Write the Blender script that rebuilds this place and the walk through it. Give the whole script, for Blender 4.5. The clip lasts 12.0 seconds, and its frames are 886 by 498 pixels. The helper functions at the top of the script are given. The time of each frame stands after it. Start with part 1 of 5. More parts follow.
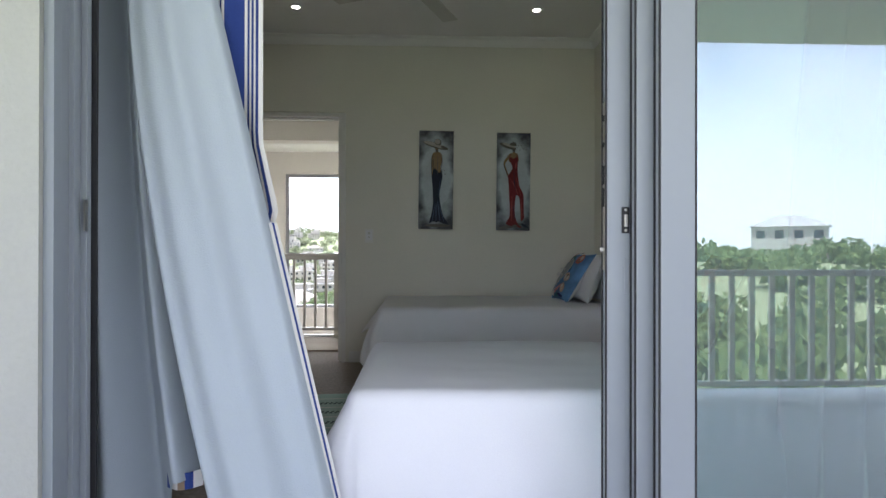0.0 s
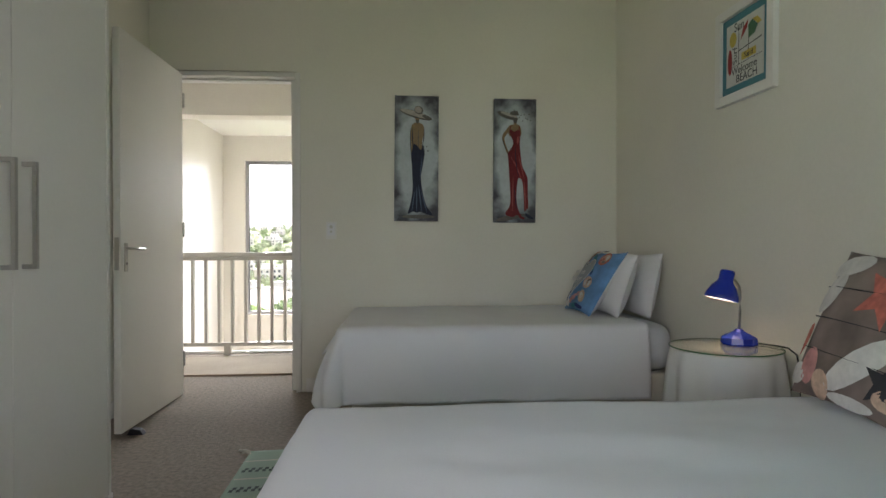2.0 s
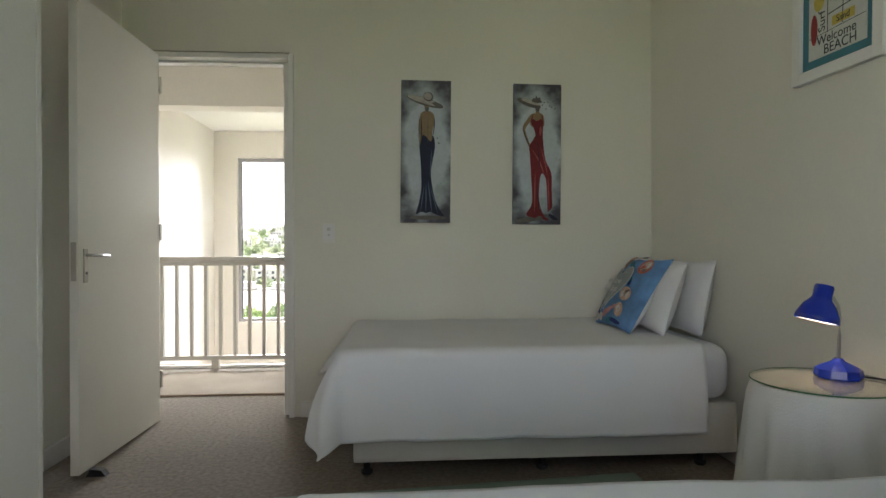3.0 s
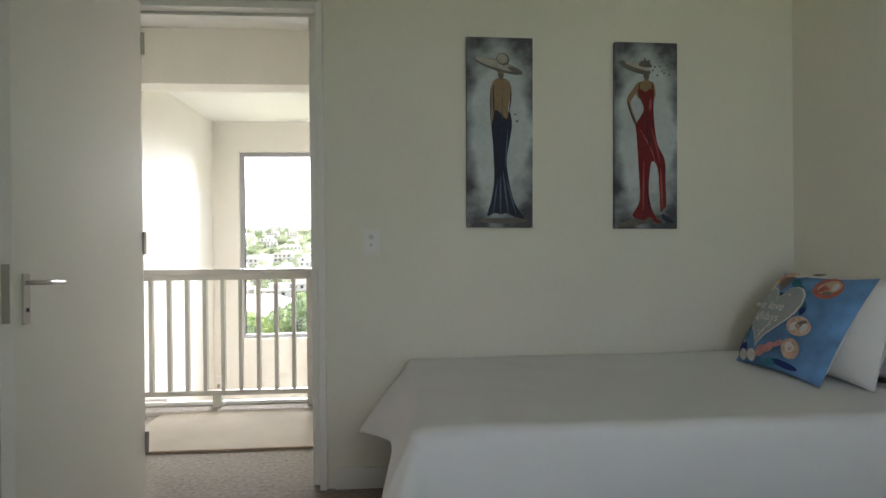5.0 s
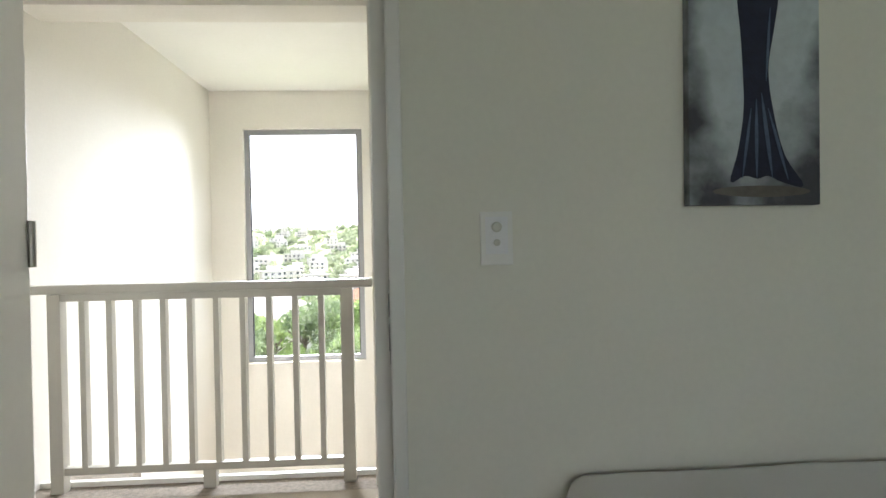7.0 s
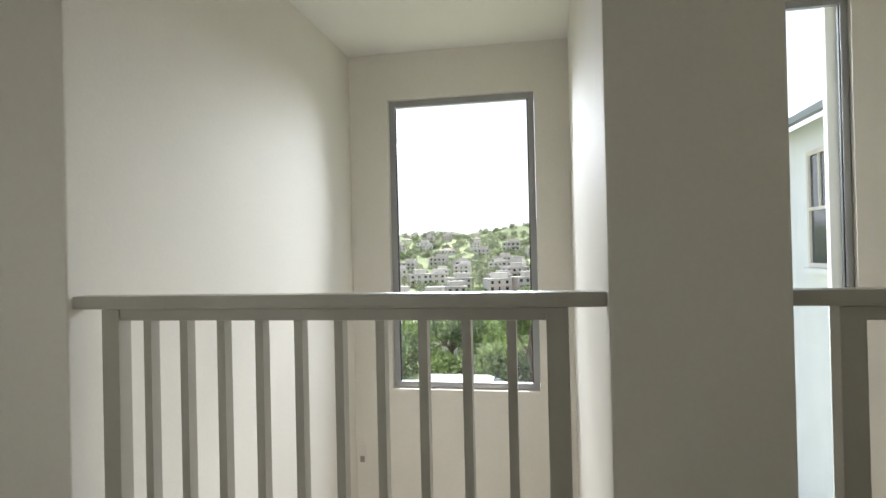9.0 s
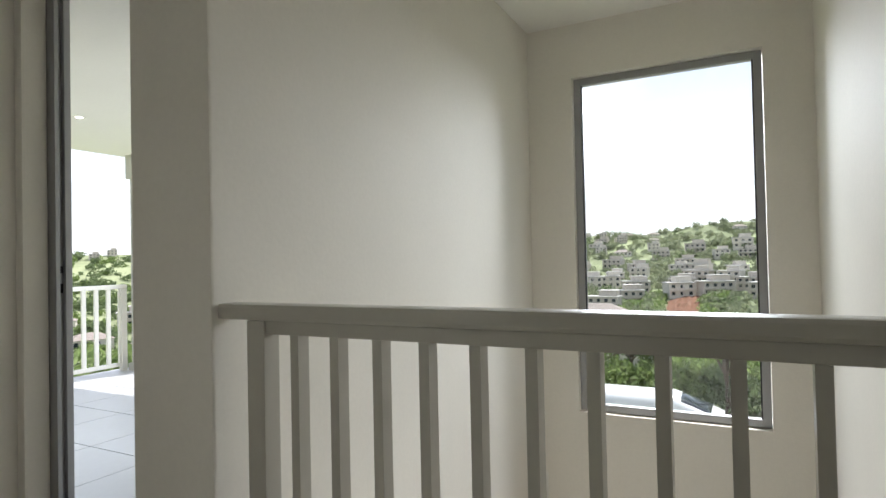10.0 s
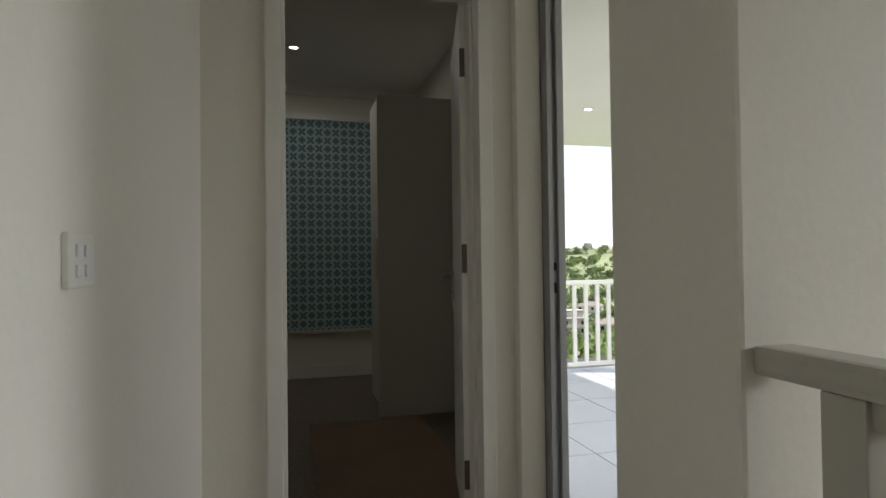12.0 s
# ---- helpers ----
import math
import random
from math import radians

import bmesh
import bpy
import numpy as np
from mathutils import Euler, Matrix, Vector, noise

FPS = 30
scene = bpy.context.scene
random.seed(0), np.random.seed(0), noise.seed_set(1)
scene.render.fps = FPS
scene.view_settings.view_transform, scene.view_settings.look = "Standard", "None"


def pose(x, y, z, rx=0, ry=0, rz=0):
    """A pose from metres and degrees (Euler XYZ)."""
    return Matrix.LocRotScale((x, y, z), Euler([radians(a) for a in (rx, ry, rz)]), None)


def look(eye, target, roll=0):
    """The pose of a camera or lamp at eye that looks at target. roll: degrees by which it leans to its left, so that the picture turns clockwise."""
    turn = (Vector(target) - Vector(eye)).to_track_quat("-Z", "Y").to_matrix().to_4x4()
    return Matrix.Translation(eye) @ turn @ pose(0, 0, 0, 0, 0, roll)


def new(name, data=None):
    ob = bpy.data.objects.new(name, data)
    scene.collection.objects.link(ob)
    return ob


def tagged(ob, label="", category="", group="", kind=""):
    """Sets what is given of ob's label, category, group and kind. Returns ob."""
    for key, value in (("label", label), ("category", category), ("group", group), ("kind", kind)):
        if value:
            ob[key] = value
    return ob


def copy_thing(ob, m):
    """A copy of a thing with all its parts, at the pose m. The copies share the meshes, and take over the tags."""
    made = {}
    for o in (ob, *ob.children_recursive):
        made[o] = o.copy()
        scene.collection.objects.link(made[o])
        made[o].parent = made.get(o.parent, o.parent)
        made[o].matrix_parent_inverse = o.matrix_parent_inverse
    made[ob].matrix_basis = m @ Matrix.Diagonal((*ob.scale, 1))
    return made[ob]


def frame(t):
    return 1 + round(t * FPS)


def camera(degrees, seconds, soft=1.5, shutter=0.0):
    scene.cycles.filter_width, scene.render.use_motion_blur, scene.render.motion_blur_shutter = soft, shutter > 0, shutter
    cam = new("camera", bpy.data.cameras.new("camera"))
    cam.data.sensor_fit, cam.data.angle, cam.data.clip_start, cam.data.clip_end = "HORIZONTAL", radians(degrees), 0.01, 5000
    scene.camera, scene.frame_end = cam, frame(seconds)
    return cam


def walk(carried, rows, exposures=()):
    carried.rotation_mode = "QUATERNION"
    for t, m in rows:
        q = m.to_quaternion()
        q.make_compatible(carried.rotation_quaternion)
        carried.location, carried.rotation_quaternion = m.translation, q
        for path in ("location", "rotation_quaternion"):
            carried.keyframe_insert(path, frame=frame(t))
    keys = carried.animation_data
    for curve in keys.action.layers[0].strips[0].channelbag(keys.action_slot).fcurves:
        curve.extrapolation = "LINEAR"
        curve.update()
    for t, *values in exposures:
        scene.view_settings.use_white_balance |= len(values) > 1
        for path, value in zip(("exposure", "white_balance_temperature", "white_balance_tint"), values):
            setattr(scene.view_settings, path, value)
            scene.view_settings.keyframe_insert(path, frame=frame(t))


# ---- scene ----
cam = camera(74.8, 12.0)
PATH = [
    (0, (-0.186, -0.12, 1.021), (-0.11, 1.878, 1.027), 0.1),
    (0.5, (-0.152, 0.173, 1.003), (-0.07, 2.171, 1.005), 0.3),
    (1, (-0.172, 0.422, 1.022), (-0.063, 2.419, 1.022), 0.1),
    (1.5, (-0.139, 0.751, 1.028), (-0.013, 2.748, 1.028), -0.1),
    (2, (-0.132, 1.02, 1.032), (-0.002, 3.015, 1.026), -0.2),
    (2.5, (-0.159, 1.288, 1.051), (-0.028, 3.284, 1.047), -0.2),
    (3, (-0.188, 1.523, 1.059), (-0.054, 3.519, 1.056), -0.2),
    (5, (-0.525, 2.47, 1.128), (-0.378, 4.464, 1.123), -0.6),
    (5.5, (-0.575, 2.795, 1.124), (-0.434, 4.79, 1.12), -0.7),
    (6, (-0.691, 3.128, 1.147), (-0.552, 5.123, 1.139), -0.6),
    (6.5, (-0.792, 3.511, 1.147), (-0.656, 5.506, 1.136), -0.9),
    (8.5, (-1.067, 4.843, 1.098), (-1.246, 6.835, 1.108), -1.4),
    (9, (-1.184, 5.128, 1.101), (-1.555, 7.093, 1.115), -1.3),
    (9.5, (-1.314, 5.361, 1.103), (-1.871, 7.282, 1.121), -1.3),
    (10, (-1.411, 5.599, 1.099), (-2.333, 7.374, 1.132), -1.2),
    (10.5, (-1.529, 5.757, 1.099), (-2.781, 7.317, 1.136), -1.1),
    (11, (-1.695, 5.883, 1.109), (-3.196, 7.204, 1.144), -1.0),
    (11.5, (-1.85, 5.977, 1.104), (-3.587, 6.967, 1.142), -0.9),
    (12, (-1.999, 6.081, 1.115), (-3.932, 6.592, 1.153), -0.7),
]
EXPOSURE = [(0, 1.3, 5950, 20), (0.5, 1.4, 6000, 20), (1, 1.62, 6150, 19), (1.6, 1.83, 6350, 19), (2.5, 2.0, 6400, 18), (5, 2.0, 6250, 17), (6.5, 2.1, 6150, 16), (8.5, 1.03, 6250, 13), (9, 0.78, 6250, 13), (9.5, 0.52, 6300, 13), (10, 0.35, 6300, 13), (10.5, 0.2, 6300, 13), (11, 0.05, 6450, 13), (11.5, -0.15, 6450, 13), (12, 0.1, 6450, 13)]
walk(cam, [(t, look(eye, to, lean)) for t, eye, to, lean in PATH], EXPOSURE)

# ---- light ----
world = bpy.data.worlds.new("sky")
scene.world = world
world.use_nodes = True
SUN_AZ, SUN_EL = radians(20), radians(66)   # azimuth clockwise from +y
wn, wl = world.node_tree.nodes, world.node_tree.links
sky = wn.new("ShaderNodeTexSky")
sky.sky_type, sky.sun_disc = "NISHITA", False
sky.sun_elevation, sky.sun_rotation = SUN_EL, SUN_AZ
sky.air_density, sky.dust_density = 1.0, 1.5
way, puffs, cover, clouds = (wn.new("ShaderNode" + k) for k in ("TexCoord", "TexNoise", "ValToRGB", "Mix"))
puffs.inputs["Scale"].default_value, puffs.inputs["Detail"].default_value = 2.6, 7
wl.new(way.outputs["Generated"], puffs.inputs["Vector"])
cover.color_ramp.elements[0].position, cover.color_ramp.elements[1].position = 0.46, 0.66
wl.new(puffs.outputs[0], cover.inputs[0])
clouds.data_type = "RGBA"
wl.new(cover.outputs[0], clouds.inputs[0])
wl.new(sky.outputs[0], clouds.inputs[6])
clouds.inputs[7].default_value = (6.0, 6.2, 6.5, 1)
split, low, haze = (wn.new("ShaderNode" + k) for k in ("SeparateXYZ", "MapRange", "Mix"))
wl.new(way.outputs["Generated"], split.inputs[0])
wl.new(split.outputs[2], low.inputs["Value"])
low.interpolation_type = "SMOOTHSTEP"
for key, value in (("From Min", 0.02), ("From Max", 0.5), ("To Min", 0.9), ("To Max", 0.0)):
    low.inputs[key].default_value = value
haze.data_type = "RGBA"
wl.new(low.outputs[0], haze.inputs[0])
wl.new(clouds.outputs[2], haze.inputs[6])
haze.inputs[7].default_value = (8.4, 8.6, 8.8, 1)
wl.new(haze.outputs[2], wn["Background"].inputs[0])
wn["Background"].inputs[1].default_value = 0.15
sun = new("sun", bpy.data.lights.new("sun", "SUN"))
sun.data.energy, sun.data.angle, sun.data.color = 5.0, radians(0.6), (1, 0.95, 0.87)
sun.matrix_world = look((math.sin(SUN_AZ) * math.cos(SUN_EL) * 50, math.cos(SUN_AZ) * math.cos(SUN_EL) * 50, math.sin(SUN_EL) * 50), (0, 0, 0))



def area_lamp(name, eye, to, w, h, watts, colour):
    """A rectangular area lamp at eye, aimed at to."""
    a = new(name, bpy.data.lights.new(name, "AREA"))
    a.data.shape, a.data.size, a.data.size_y, a.data.energy, a.data.color = "RECTANGLE", w, h, watts, colour
    a.matrix_world = look(eye, to)
    return a


# Added fill lamp at the sliding door, on top of the sky itself.
area_lamp("sliding_door_sky_fill", (0.28, 1.262, 1.2), (0.28, 5, 1.2), 2.6, 2.3, 2.0, (1.0, 0.98, 1.0))
# Added lamp hanging outside the stair window, in place of extra sky light.
area_lamp("stair_window_sky_fill", (-1.82, 11.6, 3.1), (-1.82, 8.0, 1.5), 2.2, 2.0, 400, (0.92, 0.975, 1.0))
area_lamp("dark_room_downlight", (-6.66, 6.12, 2.77), (-6.66, 6.12, 0), 0.07, 0.07, 2.8, (1.0, 0.97, 0.92))


# ---- materials ----
def material(name, colour, rough=0.6, metal=0.0, grain=30.0, vary=0.06, bump=0.1, blotch=1.5, second=None):
    """A painted or plain surface: colour that varies at two scales, and fine relief."""
    m = bpy.data.materials.new(name)
    m.use_nodes = True
    n, l = m.node_tree.nodes, m.node_tree.links
    p = n["Principled BSDF"]
    co = n.new("ShaderNodeTexCoord")
    fine, wide = n.new("ShaderNodeTexNoise"), n.new("ShaderNodeTexNoise")
    fine.inputs["Scale"].default_value, fine.inputs["Detail"].default_value = grain, 6
    wide.inputs["Scale"].default_value, wide.inputs["Detail"].default_value = blotch, 3
    for t in (fine, wide):
        l.new(co.outputs["Object"], t.inputs["Vector"])
    mix = n.new("ShaderNodeMath")
    mix.operation = "MULTIPLY_ADD"
    l.new(fine.outputs[0], mix.inputs[0])
    mix.inputs[1].default_value = 0.6
    l.new(wide.outputs[0], mix.inputs[2])
    ramp = n.new("ShaderNodeValToRGB")
    lo = [c * (1 - vary) for c in colour]
    hi = second or [min(1, c * (1 + vary)) for c in colour]
    ramp.color_ramp.elements[0].position, ramp.color_ramp.elements[1].position = 0.5, 1.1
    ramp.color_ramp.elements[0].color, ramp.color_ramp.elements[1].color = (*lo, 1), (*hi, 1)
    l.new(mix.outputs[0], ramp.inputs[0])
    l.new(ramp.outputs[0], p.inputs["Base Color"])
    p.inputs["Roughness"].default_value, p.inputs["Metallic"].default_value = rough, metal
    if bump:
        b = n.new("ShaderNodeBump")
        b.inputs["Strength"].default_value, b.inputs["Distance"].default_value = bump, 0.01
        l.new(fine.outputs[0], b.inputs["Height"])
        l.new(b.outputs[0], p.inputs["Normal"])
    return m


def glass_material(name, tint=(0.9, 0.97, 0.95), glossy=1.0):
    m = bpy.data.materials.new(name)
    m.use_nodes = True
    n, l = m.node_tree.nodes, m.node_tree.links
    n.remove(n["Principled BSDF"])
    clear, gloss, mix, fres = n.new("ShaderNodeBsdfTransparent"), n.new("ShaderNodeBsdfGlossy"), n.new("ShaderNodeMixShader"), n.new("ShaderNodeLayerWeight")
    clear.inputs[0].default_value = (*tint, 1)
    gloss.inputs["Roughness"].default_value = 0.0
    steep, scale = n.new("ShaderNodeMath"), n.new("ShaderNodeMath")
    steep.operation, scale.operation, scale.use_clamp = "POWER", "MULTIPLY_ADD", True
    steep.inputs[1].default_value = 5
    scale.inputs[1].default_value, scale.inputs[2].default_value = 0.9, 0.04 * glossy
    l.new(fres.outputs["Facing"], steep.inputs[0])
    l.new(steep.outputs[0], scale.inputs[0])
    l.new(scale.outputs[0], mix.inputs[0])
    l.new(clear.outputs[0], mix.inputs[1])
    l.new(gloss.outputs[0], mix.inputs[2])
    l.new(mix.outputs[0], n["Material Output"].inputs[0])
    return m


def glow_material(name, colour, strength):
    m = bpy.data.materials.new(name)
    m.use_nodes = True
    p = m.node_tree.nodes["Principled BSDF"]
    p.inputs["Emission Color"].default_value, p.inputs["Emission Strength"].default_value = (*colour, 1), strength
    return m


WALL = material("cream_wall_paint", (0.78, 0.75, 0.645), 0.7, grain=60, vary=0.03, bump=0.06)
WALL_WHITE = material("white_wall_paint", (0.8, 0.762, 0.685), 0.7, grain=60, vary=0.03, bump=0.06)
CEILING = material("ceiling_paint", (0.85, 0.83, 0.78), 0.8, grain=40, vary=0.02, bump=0.04)
PLASTER = material("outside_render", (0.52, 0.51, 0.47), 0.85, grain=80, vary=0.05, bump=0.2)
TRIM = material("white_gloss_trim", (0.8, 0.78, 0.72), 0.35, grain=50, vary=0.02, bump=0.02)
DOOR = material("white_door_paint", (0.8, 0.78, 0.71), 0.4, grain=60, vary=0.02, bump=0.03)
CARPET = material("brown_carpet", (0.27, 0.225, 0.175), 0.95, grain=330, vary=0.3, bump=0.9, blotch=45)
TILE = material("pale_floor_tile", (0.46, 0.47, 0.49), 0.3, grain=20, vary=0.05, bump=0.02)
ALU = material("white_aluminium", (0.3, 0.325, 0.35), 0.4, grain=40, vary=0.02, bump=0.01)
ALU_GREY = material("grey_aluminium", (0.34, 0.34, 0.34), 0.45, 0.3, grain=40, vary=0.03, bump=0.01)
STEEL = material("brushed_steel", (0.5, 0.48, 0.44), 0.35, 0.9, grain=150, vary=0.08, bump=0.03)
HINGE = material("dull_brown_hinge", (0.16, 0.12, 0.09), 0.45, 0.5, grain=90, vary=0.15, bump=0.05)
DARK = material("black_rubber", (0.02, 0.02, 0.022), 0.6, grain=50, vary=0.1, bump=0.05)
# White rail paint, darkened: shade on its landing side is in the colour.
RAIL_SHADED = material("shade_darkened_rail_paint", (0.47, 0.445, 0.385), 0.3, grain=40, vary=0.03, bump=0.03)
LINEN = material("white_bed_linen", (0.83, 0.83, 0.865), 0.9, grain=260, vary=0.03, bump=0.1)
GLASS = glass_material("window_glass", (0.97, 0.985, 0.98))
TEAL_GLASS = glass_material("tinted_door_glass", (0.74, 0.93, 0.925), 6.5)
CLEAR_GLASS = glass_material("inner_door_glass", (0.86, 0.95, 0.945), 1)
TABLE_GLASS = glass_material("table_glass", (0.97, 0.97, 0.94))
LAMP_GLOW = glow_material("downlight_glow", (1, 0.93, 0.8), 12)
BULB_GLOW = glow_material("bulb_glow", (1, 0.82, 0.58), 4.5)
COVER = material("cream_coverlet", (0.81, 0.8, 0.8), 0.9, grain=260, vary=0.03, bump=0.12)
PILLOW = material("white_pillow_cotton", (0.8, 0.79, 0.78), 0.9, grain=200, vary=0.03, bump=0.25)
MATTRESS = material("mattress_ticking", (0.66, 0.66, 0.67), 0.9, grain=180, vary=0.05, bump=0.3)
DIVAN = material("divan_cloth", (0.66, 0.62, 0.56), 0.95, grain=200, vary=0.06, bump=0.3)
BLUE = material("blue_enamel", (0.012, 0.035, 0.36), 0.22, grain=30, vary=0.04, bump=0.01)
CLOTH = material("table_cloth", (0.74, 0.72, 0.68), 0.9, grain=220, vary=0.03, bump=0.25)
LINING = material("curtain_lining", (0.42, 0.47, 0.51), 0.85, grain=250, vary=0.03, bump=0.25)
NAVY = material("navy_stripe_cloth", (0.02, 0.045, 0.2), 0.9, grain=250, vary=0.1, bump=0.3)
STRIPE_WHITE = material("white_stripe_cloth", (0.72, 0.7, 0.66), 0.9, grain=250, vary=0.04, bump=0.3)
TAN = material("tan_hem_cloth", (0.28, 0.2, 0.13), 0.9, grain=250, vary=0.1, bump=0.3)
MAT_BEIGE = material("beige_landing_mat", (0.36, 0.3, 0.22), 0.95, grain=220, vary=0.2, bump=0.7)
MAT_ORANGE = material("orange_brown_mat", (0.24, 0.17, 0.115), 0.95, grain=200, vary=0.25, bump=0.6)
MINT = material("mint_woven_rug", (0.3, 0.4, 0.31), 0.95, grain=200, vary=0.15, bump=0.7)
RUG_DARK = material("dark_green_rug_yarn", (0.03, 0.05, 0.045), 0.95, grain=200, vary=0.2, bump=0.6)
FRINGE = material("cream_rug_yarn", (0.6, 0.57, 0.48), 0.95, grain=200, vary=0.1, bump=0.5)
CUPBOARD = material("cupboard_laminate", (0.62, 0.6, 0.52), 0.45, grain=60, vary=0.02, bump=0.02)
RED_PAINT = material("dark_red_oil_paint", (0.155, 0.014, 0.016), 0.75, grain=40, vary=0.4, bump=0.3)
NAVY_PAINT = material("navy_oil_paint", (0.012, 0.016, 0.035), 0.75, grain=40, vary=0.5, bump=0.3)
STROKE_BLUE = material("pale_blue_oil_stroke", (0.08, 0.11, 0.17), 0.75, grain=60, vary=0.4, bump=0.3)
STROKE_PINK = material("pale_red_oil_stroke", (0.36, 0.08, 0.07), 0.75, grain=60, vary=0.4, bump=0.3)
STRAW_PAINT = material("straw_oil_paint", (0.36, 0.32, 0.27), 0.5, grain=40, vary=0.35, bump=0.3)
OCHRE_PAINT = material("ochre_oil_paint", (0.24, 0.155, 0.07), 0.5, grain=40, vary=0.3, bump=0.3)
GREY_PAINT = material("stone_oil_paint", (0.1, 0.09, 0.075), 0.5, grain=40, vary=0.4, bump=0.3)
TEAL_PAPER = material("teal_mount_board", (0.06, 0.2, 0.24), 0.7, grain=60, vary=0.1, bump=0.05)
PAPER = material("cream_print_paper", (0.6, 0.6, 0.55), 0.7, grain=30, vary=0.08, bump=0.05)
INK = material("dark_ink", (0.03, 0.03, 0.035), 0.7, grain=60, vary=0.1, bump=0)
PRINT_RED = material("red_ink", (0.3, 0.03, 0.03), 0.7, grain=60, vary=0.1, bump=0)
PRINT_YELLOW = material("yellow_ink", (0.55, 0.42, 0.08), 0.7, grain=60, vary=0.15, bump=0)
PRINT_GREEN = material("green_ink", (0.05, 0.14, 0.07), 0.7, grain=60, vary=0.15, bump=0)
SKY_CLOTH = material("sky_blue_print_cloth", (0.13, 0.28, 0.52), 0.85, grain=12, vary=0.3, bump=0.2, blotch=9)
WOOD_CLOTH = material("taupe_board_print_cloth", (0.22, 0.17, 0.145), 0.85, grain=14, vary=0.35, bump=0.2, blotch=6)
SHELL = material("shell_print", (0.58, 0.4, 0.29), 0.85, grain=60, vary=0.3, bump=0.2, blotch=20)
CORAL = material("coral_print", (0.52, 0.15, 0.11), 0.85, grain=60, vary=0.3, bump=0.2, blotch=20)
PINK = material("pink_shell_print", (0.55, 0.26, 0.24), 0.85, grain=60, vary=0.25, bump=0.2, blotch=20)
BONE = material("white_shell_print", (0.66, 0.64, 0.6), 0.85, grain=60, vary=0.12, bump=0.2, blotch=20)
SLATE = material("grey_heart_print", (0.36, 0.39, 0.4), 0.85, grain=30, vary=0.08, bump=0.2)
TURQUOISE = material("turquoise_print", (0.04, 0.2, 0.27), 0.85, grain=40, vary=0.3, bump=0.2)
# Slope colour paled to paint in the far haze; LEAF_DARK is lightened likewise.
GRASS = material("haze_paled_slope", (0.29, 0.34, 0.18), 0.95, grain=0.35, vary=0.4, bump=0.5, blotch=0.03, second=(0.37, 0.42, 0.23))
SOIL = material("red_soil", (0.18, 0.085, 0.048), 0.95, grain=0.8, vary=0.45, bump=0.4)
LEAF = material("bright_leaves", (0.19, 0.29, 0.08), 0.6, grain=3, vary=0.45, bump=0.1, second=(0.33, 0.43, 0.16))
LEAF_DARK = material("dark_leaves", (0.16, 0.23, 0.1), 0.6, grain=3, vary=0.45, bump=0.1, second=(0.23, 0.3, 0.14))
# Far leaves: distance haze put into the colour, paler and greyer.
LEAF_HAZED = material("haze_paled_leaves", (0.29, 0.34, 0.2), 0.7, grain=0.4, vary=0.4, bump=0.1, blotch=0.05, second=(0.4, 0.44, 0.28))


def see_through_leaf(m, share):
    """Sunlight coming through thin leaves."""
    n, l = m.node_tree.nodes, m.node_tree.links
    p, thin, mix = n["Principled BSDF"], n.new("ShaderNodeBsdfTranslucent"), n.new("ShaderNodeMixShader")
    l.new(p.inputs["Base Color"].links[0].from_socket, thin.inputs[0])
    mix.inputs[0].default_value = share
    l.new(p.outputs[0], mix.inputs[1])
    l.new(thin.outputs[0], mix.inputs[2])
    l.new(mix.outputs[0], n["Material Output"].inputs[0])


for leaf in (LEAF, LEAF_DARK, LEAF_HAZED):
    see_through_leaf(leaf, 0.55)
BARK = material("grey_bark", (0.13, 0.1, 0.075), 0.9, grain=20, vary=0.3, bump=0.6)
HOUSE_WALL = material("house_render", (0.68, 0.63, 0.56), 0.85, grain=3, vary=0.1, bump=0.1)
HOUSE_GREY = material("house_grey_render", (0.55, 0.5, 0.44), 0.85, grain=3, vary=0.12, bump=0.1)
HOUSE_BLUE = material("pale_neighbour_render", (0.8, 0.8, 0.8), 0.85, grain=6, vary=0.05, bump=0.1)
ROOF = material("pale_roof", (0.5, 0.48, 0.45), 0.7, grain=5, vary=0.12, bump=0.2)
ROOF_BROWN = material("brown_roof_tile", (0.3, 0.26, 0.23), 0.8, grain=6, vary=0.2, bump=0.4)
ROOF_GREY = material("ribbed_grey_roof", (0.26, 0.28, 0.29), 0.6, grain=8, vary=0.1, bump=0.2)
DARK_GLASS = material("dark_window_pane", (0.03, 0.04, 0.05), 0.1, grain=2, vary=0.2, bump=0)
ROAD = material("grey_road", (0.1, 0.1, 0.1), 0.9, grain=30, vary=0.2, bump=0.3)
CAR_WHITE = material("white_car_paint", (0.75, 0.76, 0.77), 0.25, grain=5, vary=0.02, bump=0)


